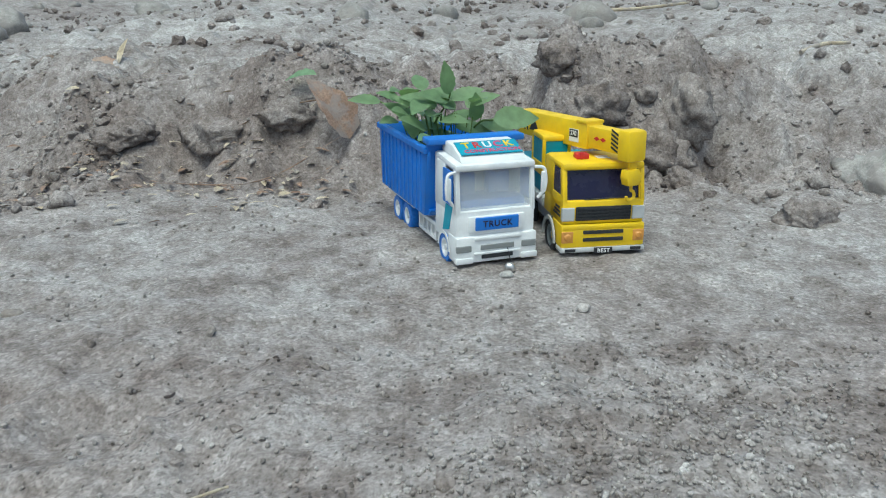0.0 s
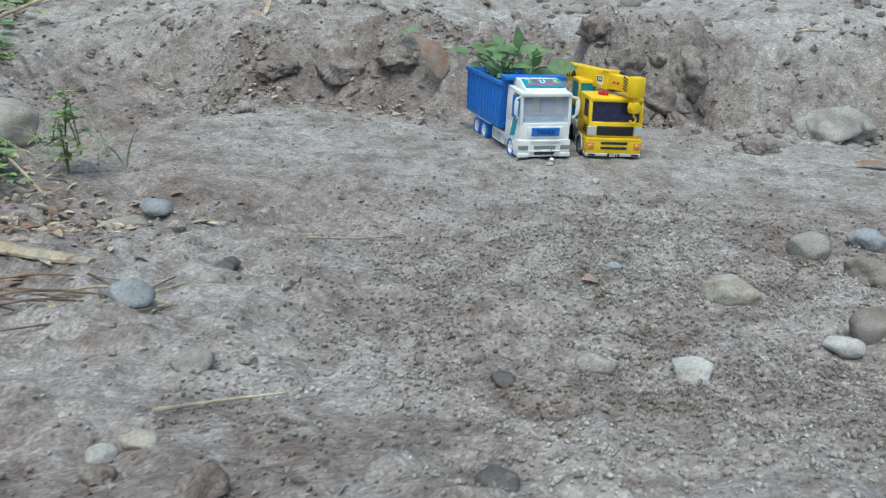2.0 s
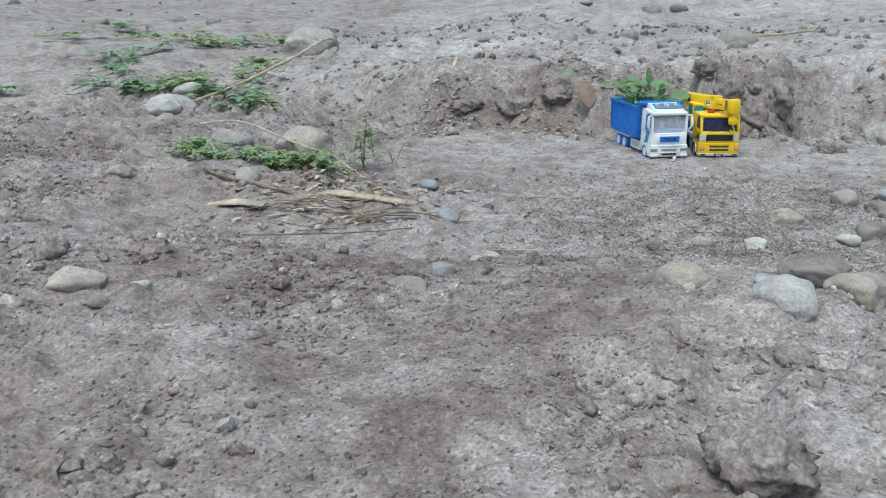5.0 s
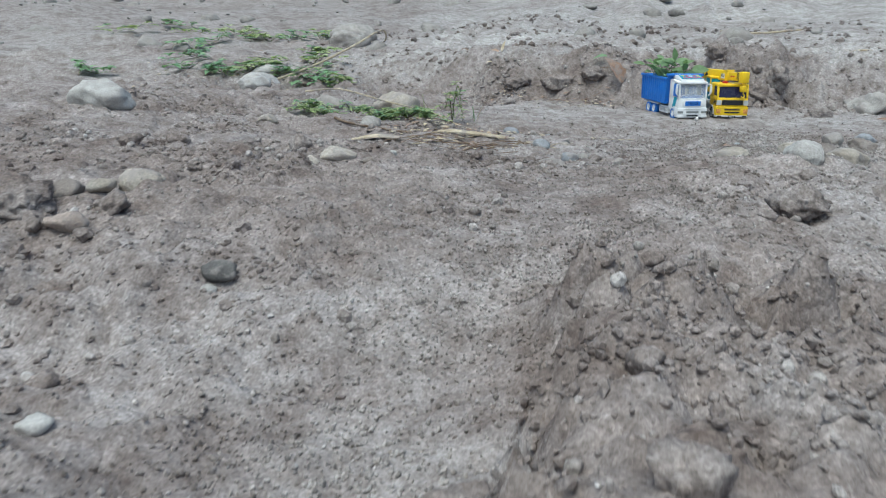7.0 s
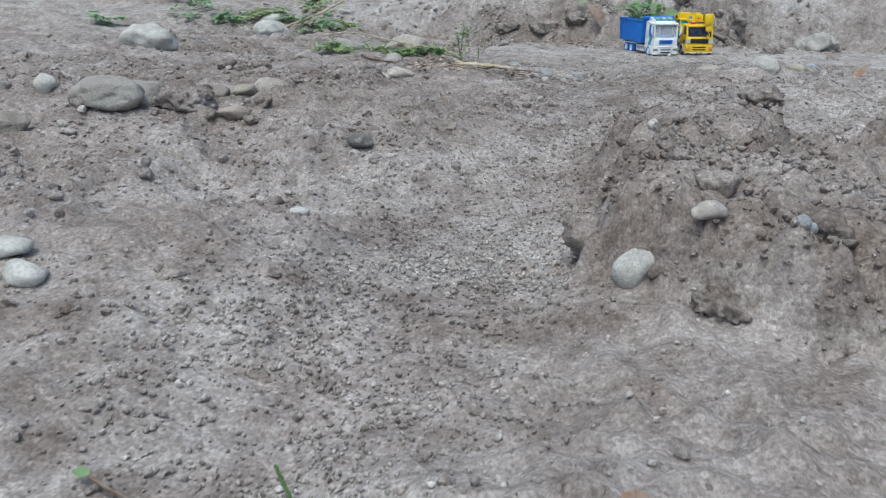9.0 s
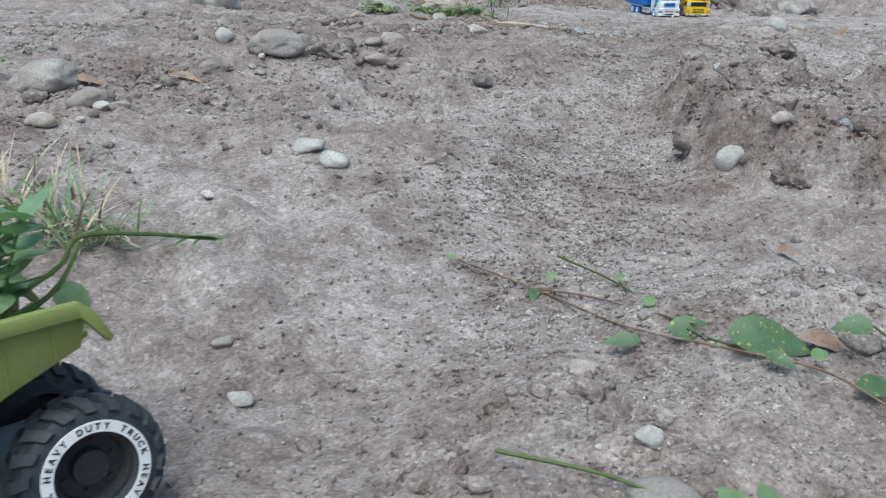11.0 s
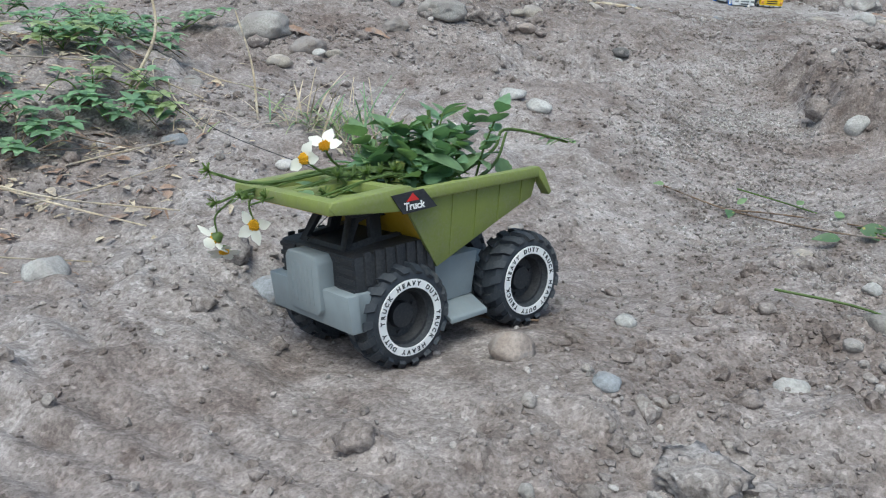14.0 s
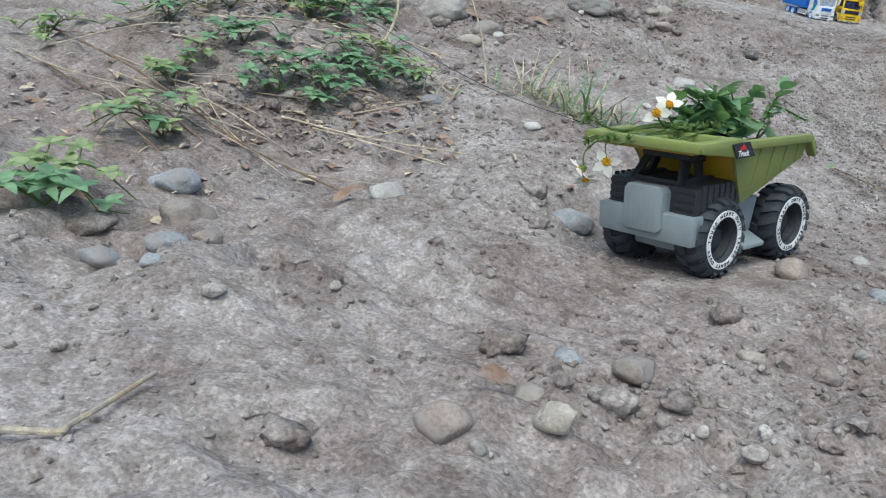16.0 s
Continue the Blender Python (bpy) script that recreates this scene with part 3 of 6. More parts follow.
stone("clod", -0.262, -1.10, 0.045, 0.04, 0.035, 20, 0.02)
stone("clod", -0.165, -1.20, 0.06, 0.05, 0.04, 70, 0.0)
stone("clod", -0.13, -1.215, 0.05, 0.045, 0.035, 15, 0.0)
stone("blue", -0.117, -1.195, 0.016, 0.016, 0.014, 15)
stone("tan", -0.185, -1.183, 0.027, 0.018, 0.014, 35)
stone("clod", -0.10, -1.19, 0.04, 0.035, 0.03, 25)
stone("clod", -0.04, -1.21, 0.045, 0.04, 0.035, -10)
stone("clod", -0.17, -1.13, 0.035, 0.03, 0.03, 50)
stone("clod", -0.265, -1.105, 0.03, 0.025, 0.025, 0)
stone("clod", -0.206, -1.172, 0.034, 0.030, 0.030, 30, 0.016)
stone("clod", -0.222, -1.148, 0.040, 0.032, 0.028, 75, 0.026)


# ---- building tools ----
def part(name, bm, mat, parent, label="", smooth=False):
    """Link a bmesh as one mesh object under a thing or a part."""
    bmesh.ops.recalc_face_normals(bm, faces=bm.faces)
    me = bpy.data.meshes.new(name)
    bm.to_mesh(me)
    bm.free()
    me.materials.append(mat)
    if smooth:
        me.shade_smooth()
        me.set_sharp_from_angle(angle=radians(40))
    ob = new(name, me)
    ob.parent = parent
    return tagged(ob, label)


def thing(name, m, label, category, group=""):
    ob = new(name)
    ob.empty_display_size = 0.02
    ob.matrix_world = m
    return tagged(ob, label, category, group)


def box(bm, x0, x1, y0, y1, z0, z1, bevel=0.0, shape=None):
    """A block with softened edges; shape(v) may lean or taper it first."""
    made = bmesh.ops.create_cube(bm, size=1)["verts"]
    for v in made:
        v.co = Vector((x0 + (x1 - x0) * (v.co.x + 0.5), y0 + (y1 - y0) * (v.co.y + 0.5), z0 + (z1 - z0) * (v.co.z + 0.5)))
        if shape:
            shape(v)
    if bevel:
        edges = list({e for v in made for e in v.link_edges})
        bmesh.ops.bevel(bm, geom=edges, offset=bevel, segments=2, profile=0.5, affect="EDGES")
    return bm


def prism(bm, outline, axis, a, b, bevel=0.0):
    """Push a flat outline out along an axis, from a to b. The outline's two numbers are the other two axes in order."""
    def place(p, h):
        return {"x": (h, p[0], p[1]), "y": (p[0], h, p[1]), "z": (p[0], p[1], h)}[axis]
    low, top = [bm.verts.new(place(p, a)) for p in outline], [bm.verts.new(place(p, b)) for p in outline]
    n = len(outline)
    made = [bm.faces.new(low), bm.faces.new(top)] + [bm.faces.new((low[i], low[(i + 1) % n], top[(i + 1) % n], top[i])) for i in range(n)]
    if bevel:
        bmesh.ops.recalc_face_normals(bm, faces=made)
        bmesh.ops.bevel(bm, geom=list({e for f in made for e in f.edges}), offset=bevel, segments=2, profile=0.5, affect="EDGES")
    return bm


def lathe(bm, profile, centre, axis="y", turns=36, closed=True):
    """Turn a profile of (radius, along) round an axis."""
    rings = []
    for k in range(turns):
        a = 2 * math.pi * k / turns
        c, s = math.cos(a), math.sin(a)
        ring = []
        for r, h in profile:
            p = {"y": (r * c, h, r * s), "z": (r * c, r * s, h), "x": (h, r * c, r * s)}[axis]
            ring.append(bm.verts.new(Vector(centre) + Vector(p)))
        rings.append(ring)
    n = len(profile)
    for k in range(turns):
        a, b = rings[k], rings[(k + 1) % turns]
        for i in range(n if closed else n - 1):
            j = (i + 1) % n
            bm.faces.new((a[i], a[j], b[j], b[i]))
    return bm


def tube(bm, path, radius, sides=6, taper=1.0):
    """A round stem along a list of points, thinner towards its end."""
    path = [Vector(p) for p in path]
    rings, side = [], None
    for i, p in enumerate(path):
        way = (path[min(i + 1, len(path) - 1)] - path[max(i - 1, 0)]).normalized()
        if side is None:
            side = way.orthogonal().normalized()
        side = (side - way * side.dot(way)).normalized()
        up = way.cross(side)
        r = radius * (1 + (taper - 1) * i / max(1, len(path) - 1))
        rings.append([bm.verts.new(p + (side * math.cos(2 * math.pi * k / sides) + up * math.sin(2 * math.pi * k / sides)) * r) for k in range(sides)])
    for a, b in zip(rings, rings[1:]):
        for k in range(sides):
            bm.faces.new((a[k], a[(k + 1) % sides], b[(k + 1) % sides], b[k]))
    bm.faces.new(rings[0][::-1]), bm.faces.new(rings[-1])
    return bm


def bend(points, steps=6):
    """A smooth path through a few points."""
    p = [Vector(q) for q in points]
    p = [2 * p[0] - p[1]] + p + [2 * p[-1] - p[-2]]
    out = []
    for i in range(1, len(p) - 2):
        for k in range(steps):
            t = k / steps
            out.append(0.5 * (2 * p[i] + (p[i + 1] - p[i - 1]) * t + (2 * p[i - 1] - 5 * p[i] + 4 * p[i + 1] - p[i + 2]) * t * t + (3 * p[i] - p[i - 1] - 3 * p[i + 1] + p[i + 2]) * t ** 3))
    return out + [p[-2]]


def letters(text, size, m, bm=None, spread_by=1.0):
    """Raised lettering in the built-in font, centred, as mesh, laid by the pose m."""
    curve = bpy.data.curves.new("lettering", "FONT")
    curve.body, curve.size, curve.align_x, curve.align_y, curve.extrude, curve.space_character = text, size, "CENTER", "CENTER", 0.0002, spread_by
    curve.resolution_u, curve.offset = 3, size * 0.02
    ob = bpy.data.objects.new("lettering", curve)
    scene.collection.objects.link(ob)
    me = bpy.data.meshes.new_from_object(ob.evaluated_get(bpy.context.evaluated_depsgraph_get()))
    bpy.data.objects.remove(ob)
    bpy.data.curves.remove(curve)
    bm = bm or bmesh.new()
    me.transform(m)
    bm.from_mesh(me)
    bpy.data.meshes.remove(me)
    return bm


def frame_box(bm, corners, centre_inset, depth):
    """A window surround: a flat ring between four corners and the same corners drawn inwards, with thickness."""
    c = [Vector(p) for p in corners]
    mid = sum(c, Vector()) / 4
    inner = [p + (mid - p).normalized() * centre_inset for p in c]
    back = Vector(depth)
    rows = [[bm.verts.new(p) for p in c], [bm.verts.new(p) for p in inner], [bm.verts.new(p + back) for p in inner], [bm.verts.new(p + back) for p in c]]
    for r in range(4):
        a, b = rows[r], rows[(r + 1) % 4]
        for k in range(4):
            bm.faces.new((a[k], a[(k + 1) % 4], b[(k + 1) % 4], b[k]))
    return bm


GREEN = plastic("olive_green_plastic", (0.205, 0.245, 0.060), 0.45, 0.25)
OCHRE = plastic("ochre_plastic", (0.42, 0.27, 0.012), 0.45, 0.12)
BLACK = plastic("black_plastic", (0.018, 0.020, 0.025), 0.5, 0.10)
RUBBER = plastic("black_tyre", (0.024, 0.030, 0.040), 0.6, 0.13)
GREY = plastic("grey_plastic", (0.235, 0.27, 0.29), 0.5, 0.2)
WHITE = plastic("white_plastic", (0.78, 0.79, 0.80), 0.35, 0.10)
BLUE = plastic("blue_plastic", (0.022, 0.17, 0.62), 0.35, 0.06)
CYAN = plastic("turquoise_decal", (0.02, 0.30, 0.42), 0.4, 0.05)
YELLOW = plastic("yellow_plastic", (0.85, 0.57, 0.005), 0.35, 0.08)
RED = plastic("red_plastic", (0.55, 0.02, 0.02), 0.35, 0.05)
PINK = plastic("pink_print", (0.62, 0.06, 0.16), 0.45, 0.02)
ORANGE = plastic("orange_lamp_plastic", (0.65, 0.30, 0.06), 0.35, 0.1)
SILVER = plastic("silver_plastic", (0.52, 0.53, 0.54), 0.35, 0.12)
PAPER = plastic("white_print", (0.8, 0.8, 0.8), 0.5, 0.02)
DIM_GLASS = plastic("tinted_blue_glass", (0.012, 0.012, 0.05), 0.15, 0.06)
GREY_LAMP = plastic("dull_grey_lamp", (0.24, 0.25, 0.25), 0.25, 0.1)
STEEL, _n, _l, _b = nodes_of("worn_steel")
_b.inputs["Metallic"].default_value, _b.inputs["Roughness"].default_value = 1.0, 0.35
_b.inputs["Base Color"].default_value = (0.6, 0.58, 0.56, 1)
PANE, _n, _l, _b = nodes_of("clear_windscreen")
_b.inputs["Base Color"].default_value, _b.inputs["Roughness"].default_value = (0.86, 0.9, 0.94, 1), 0.12
_b.inputs["Transmission Weight"].default_value, _b.inputs["IOR"].default_value = 0.75, 1.45


# ---- the olive green dump truck: nose along +x, wheels on z = 0 ----
def big_wheel(parent, x, side, m_turn):
    """A fat toy tyre with curved lugs, a hollow hub and a white lettered ring."""
    hub = new("wheel")
    hub.parent = parent
    hub.location = (x, side * 0.0402, 0.0395)
    hub.rotation_euler = (0, m_turn, 0)
    bm = bmesh.new()
    lathe(bm, [(0.0205, -0.013), (0.0300, -0.0130), (0.0333, -0.010), (0.0340, 0), (0.0333, 0.010), (0.0300, 0.0130), (0.0205, 0.0135), (0.0195, 0.009), (0.0195, -0.009)], (0, 0, 0), turns=44)
    for k in range(18):
        a = 2 * math.pi * k / 18
        for s in (-1, 1):
            lug, lb = [], bmesh.new()
            for u, (y, d, r) in enumerate(((0.0008, 0.0, 0.0358), (0.007, 0.05, 0.0358), (0.0118, 0.12, 0.034), (0.0140, 0.17, 0.0305))):
                ang = a + s * 0.0 + d + (0.17 if s < 0 else 0)
                for w in (-0.085, 0.085):
                    for h in (-0.0040, 0.0010):
                        lug.append(lb.verts.new(((r + h) * math.cos(ang + w), s * (y + (h if u == 3 else 0)), (r + h) * math.sin(ang + w))))
            for q in range(3):
                o = q * 4
                for i, j in ((0, 1), (1, 3), (3, 2), (2, 0)):
                    lb.faces.new((lug[o + i], lug[o + j], lug[o + 4 + j], lug[o + 4 + i]))
            lb.faces.new([lug[i] for i in (0, 1, 3, 2)]), lb.faces.new([lug[12 + i] for i in (0, 2, 3, 1)])
            part("tread_lug", lb, RUBBER, hub, "", True)
    part("tyre", bm, RUBBER, hub, "black ribbed plastic tyre", True)
    out = side * 0.0136
    bm = bmesh.new()
    lathe(bm, [(0.0205, out), (0.0262, out), (0.0262, out + side * 0.0007), (0.0205, out + side * 0.0007)], (0, 0, 0), turns=48)
    part("white_band", bm, PAPER, hub, "white ring printed with black capitals")
    bm, words = bmesh.new(), "HEAVY DUTY TRUCK " * 2
    for k, ch in enumerate(words):
        if ch != " ":
            a = -2 * math.pi * k / len(words) * side
            face = pose(0, out + side * 0.0007, 0, 90 if side < 0 else -90, 0, 0)
            spin = Matrix.Rotation(a, 4, "Y")
            stand = spin @ Matrix.Translation((0, out + side * 0.0009, 0.0233)) @ (pose(0, 0, 0, 90, 0, 0) if side < 0 else pose(0, 0, 0, 90, 0, 180))
            letters(ch, 0.0045, stand, bm)
    part("lettering", bm, BLACK, hub, "black capital letters")
    bm = bmesh.new()
    lathe(bm, [(0.0196, -side * 0.008), (0.0196, side * 0.0085), (0.0175, side * 0.0085), (0.0160, side * 0.001), (0.0095, side * 0.0005), (0.0085, side * 0.0055), (0.0, side * 0.006), (0.0, -side * 0.008)], (0, 0, 0), turns=32, closed=False)
    for k in range(6):
        a = 2 * math.pi * k / 6
        lathe(bm, [(0.0, side * 0.0028), (0.0014, side * 0.0028), (0.0014, 0), (0.0, 0)], (0.0128 * math.cos(a), 0, 0.0128 * math.sin(a)), turns=8, closed=False)
    part("rim", bm, BLACK, hub, "black dished wheel rim", True)
    return hub


def green_truck(m):
    t = thing("toy_dump_truck", m, "olive green toy dump truck with black cab, loaded with flowers", "toy truck")
    # grey chassis with flared side steps
    bm = bmesh.new()
    box(bm, -0.066, 0.085, -0.022, 0.022, 0.026, 0.052, 0.003)
    for s in (-1, 1):
        prism(bm, [(-0.02, 0.068), (0.034, 0.068), (0.022, 0.036), (-0.012, 0.036)], "y", s * 0.022, s * 0.036, 0.001)
        sill = bmesh.new()
        box(sill, -0.013, 0.022, s * 0.03 if s > 0 else s * 0.052, s * 0.052 if s > 0 else s * 0.03, 0.034, 0.038, 0.001,
            lambda v: setattr(v.co, "z", v.co.z - 0.45 * (abs(v.co.y) - 0.03)))
        part("side_step", sill, GREY, t, "", True)
    part("chassis", bm, GREY, t, "pale grey plastic chassis", True)
    for x in (0.059, -0.0550):
        bm = bmesh.new()
        lathe(bm, [(0.0, -0.036), (0.004, -0.036), (0.004, 0.036), (0.0, 0.036)], (x, 0, 0.0395), turns=12, closed=False)
        part("axle", bm, BLACK, t)
    # black hood
    bm = bmesh.new()
    box(bm, 0.028, 0.095, -0.046, 0.046, 0.056, 0.086, 0.0025, lambda v: setattr(v.co, "z", v.co.z + (0.004 if v.co.x < 0.05 and v.co.z > 0.07 else 0)))
    hood = part("hood", bm, BLACK, t, "matt black hood with side louvres", True)
    for k in range(7):
        for s in (-1, 1):
            bm = bmesh.new()
            box(bm, 0.032 + k * 0.0085, 0.037 + k * 0.0085, s * 0.0465 - 0.0012, s * 0.0465 + 0.0012, 0.066, 0.0885, 0.0005)
            part("louvre", bm, BLACK, hood)
    for k in range(4):
        for s in (-1, 1):
            bm = bmesh.new()
            box(bm, 0.0945, 0.0962, s * 0.035 - 0.010, s * 0.035 + 0.010, 0.061 + k * 0.0065, 0.0645 + k * 0.0065, 0.0006)
            part("vent_bar", bm, BLACK, hood)
    # cab: an open frame with window holes
    bm = bmesh.new()
    for s in (-1, 1):
        for low_a, low_b, top_b, top_a in ((0.090, 0.063, 0.060, 0.077), (0.0645, 0.037, 0.043, 0.0615)):
            frame_box(bm, [(low_a, s * 0.0285, 0.086), (low_b, s * 0.0285, 0.086), (top_b, s * 0.022, 0.110), (top_a, s * 0.022, 0.110)], 0.0078, (0, -s * 0.004, 0))
    frame_box(bm, [(0.090, -0.0285, 0.086), (0.090, 0.0285, 0.086), (0.077, 0.022, 0.110), (0.077, -0.022, 0.110)], 0.0080, (-0.004, 0, 0))
    box(bm, 0.038, 0.080, -0.025, 0.025, 0.106, 0.112, 0.002)
    box(bm, 0.036, 0.042, -0.026, 0.026, 0.088, 0.110, 0.001)
    part("cab", bm, BLACK, t, "black cab frame with open windows", True)
    # bumper and grille plate
    bm = bmesh.new()
    box(bm, 0.090, 0.1045, -0.0495, 0.0495, 0.037, 0.063, 0.0015, lambda v: setattr(v.co, "x", v.co.x - (0.002 if v.co.z < 0.05 else 0)))
    for s in (-1, 1):
        box(bm, 0.086, 0.097, s * 0.0495 - (0.004 if s > 0 else 0), s * 0.0495 + (0.004 if s < 0 else 0), 0.037, 0.063, 0.001)
    part("bumper", bm, GREY, t, "flat grey plastic bumper", True)
    bm = bmesh.new()
    prism(bm, [(-0.0205, 0.048), (-0.016, 0.0435), (0.016, 0.0435), (0.0205, 0.048), (0.0205, 0.080), (0.0165, 0.0845), (-0.0165, 0.0845), (-0.0205, 0.080)], "x", 0.092, 0.1068, 0.0012)
    for k in range(6):
        box(bm, 0.1066, 0.1071, -0.0130 + k * 0.0050, -0.0120 + k * 0.0050, 0.050, 0.078, 0.0003)
    part("grille", bm, GREY, t, "grey grille plate with faint raised ribs", True)
    # tipping bed
    def lean(v):
        v.co.y += math.copysign(max(0.0, v.co.z - 0.07) * 0.16, v.co.y)
    for s in (-1, 1):
        sub = bmesh.new()
        prism(sub, [(0.062, 0.120), (0.029, 0.067), (-0.030, 0.091), (-0.060, 0.1025), (-0.064, 0.120)], "y", s * 0.0445, s * 0.0475, 0.0004)
        for v in sub.verts:
            lean(v)
        wall = part("bed_side", sub, GREEN, t, "olive green ribbed bed side", True)
        for x, low in ((0.018, 0.0735), (-0.004, 0.0825), (-0.026, 0.0905), (-0.048, 0.0990)):
            sub = bmesh.new()
            box(sub, x - 0.0007, x + 0.0007, s * 0.0475 - 0.0008, s * 0.0475 + 0.0010, low, 0.119)
            for v in sub.verts:
                lean(v)
            part("rib", sub, GREEN, wall)
    bm = bmesh.new()
    prism(bm, [(0.029, 0.067), (-0.030, 0.091), (-0.066, 0.105), (-0.066, 0.108), (-0.030, 0.094), (0.028, 0.0705)], "y", -0.0455, 0.0455)
    part("bed_floor", bm, GREEN, t, "", True)
    bm = bmesh.new()
    prism(bm, [(0.0285, 0.0685), (0.0625, 0.1195), (0.0595, 0.1205), (0.026, 0.0705)], "y", -0.0442, 0.0442)
    for v in bm.verts:
        lean(v)
    part("bed_front", bm, OCHRE, t, "ochre yellow front wall of the bed")
    bm = bmesh.new()
    prism(bm, [(0.062, 0.1165), (0.113, 0.1165), (0.113, 0.118), (0.062, 0.118)], "y", -0.05, 0.05)
    part("visor_lining", bm, OCHRE, t, "ochre yellow underside of the visor", True)
    bm = bmesh.new()
    for s in (-1, 1):
        box(bm, -0.062, 0.070, s * 0.0565 - 0.004, s * 0.0565 + 0.004, 0.1175, 0.1255, 0.0018)
        prism(bm, [(-0.060, 0.1255), (-0.060, 0.1185), (-0.071, 0.103), (-0.0735, 0.1055), (-0.066, 0.121)], "y", s * 0.0525, s * 0.0605, 0.0006)
        prism(bm, [(0.058, 0.1285), (0.117, 0.127), (0.1195, 0.123), (0.115, 0.1185), (0.066, 0.1130), (0.050, 0.1225)], "y", s * 0.048, s * 0.0605, 0.0012)
    box(bm, 0.109, 0.1195, -0.0598, 0.0598, 0.1185, 0.1275, 0.002)
    box(bm, 0.060, 0.070, -0.054, 0.054, 0.1195, 0.1285, 0.002)
    box(bm, 0.066, 0.113, -0.0035, 0.0035, 0.1185, 0.1265, 0.001)
    prism(bm, [(0.064, 0.1182), (0.113, 0.1182), (0.113, 0.1205), (0.064, 0.1205)], "y", -0.053, 0.053)
    part("bed_rim", bm, GREEN, t, "olive green rim with a visor over the cab", True)
    for s in (-1, 1):
        bm = bmesh.new()
        prism(bm, [(0.049, 0.1255), (0.0745, 0.1245), (0.066, 0.1115), (0.038, 0.1125)], "y", s * 0.0609, s * 0.0617)
        badge = part("sticker", bm, BLACK, t, "black sticker with a red mark")
        bm = bmesh.new()
        prism(bm, [(0.053, 0.1192), (0.063, 0.1192), (0.058, 0.1242)], "y", s * 0.0617, s * 0.0620)
        part("mark", bm, RED, badge)
        stand = Matrix.Translation((0.0570, s * 0.0619, 0.1158)) @ (pose(0, 0, 0, 90, 0, 180) if s > 0 else pose(0, 0, 0, 90, 0, 0))
        part("lettering", letters("Truck", 0.0068, stand), PAPER, badge)
    for x in (0.059, -0.0550):
        for s in (-1, 1):
            big_wheel(t, x, s, 0.4 if x > 0 else 1.3)
    # tow string tied to the bumper, trailing off over the ground
    bm = bmesh.new()
    back = m.inverted()
    far = [Vector((-0.86, -1.72, 0.045)), Vector((-1.02, -1.60, 0.05)), Vector((-1.24, -1.40, 0.085))]
    tube(bm, bend([(0.094, -0.012, 0.088), *[back @ p for p in far]], 8), 0.0004, 5)
    part("tow_string", bm, BLACK, t, "thin dark tow string")
    return t


TRUCK = pose(-0.7639, -1.8069, -0.0385, -16.3, 0, 0) @ pose(0, 0, 0, 0, 10.9, -134.6)
green_truck(TRUCK)


# ---- parked toys: nose along -y, wheels on z = 0 ----
def small_wheel(parent, x, y, r, wide, tyre_mat, rim_mat, label):
    hub = new("wheel")
    hub.parent = parent
    hub.location = (x, y, r)
    s = 1 if x > 0 else -1
    bm = bmesh.new()
    h = wide / 2
    lathe(bm, [(r * 0.62, -h), (r * 0.92, -h), (r, -h * 0.7), (r, h * 0.7), (r * 0.92, h), (r * 0.62, h)], (0, 0, 0), "x", 28)
    for k in range(20):
        a = 2 * math.pi * k / 20
        for e in (-0.4, 0.4):
            lathe(bm, [(0.0, -h * 0.3), (r * 0.05, -h * 0.3), (r * 0.05, h * 0.3), (0.0, h * 0.3)], (e * h * 1.2, r * 0.985 * math.cos(a), r * 0.985 * math.sin(a)), "x", 5, False)
    part("tyre", bm, tyre_mat, hub, label, True)
    bm = bmesh.new()
    lathe(bm, [(r * 0.64, -s * h * 0.8), (r * 0.64, s * h * 0.95), (r * 0.5, s * h * 0.95), (r * 0.42, s * h * 0.4), (r * 0.2, s * h * 0.5), (r * 0.18, s * h * 0.9), (0.0, s * h * 0.95), (0.0, -s * h * 0.8)], (0, 0, 0), "x", 24, False)
    part("rim", bm, rim_mat, hub, "", True)


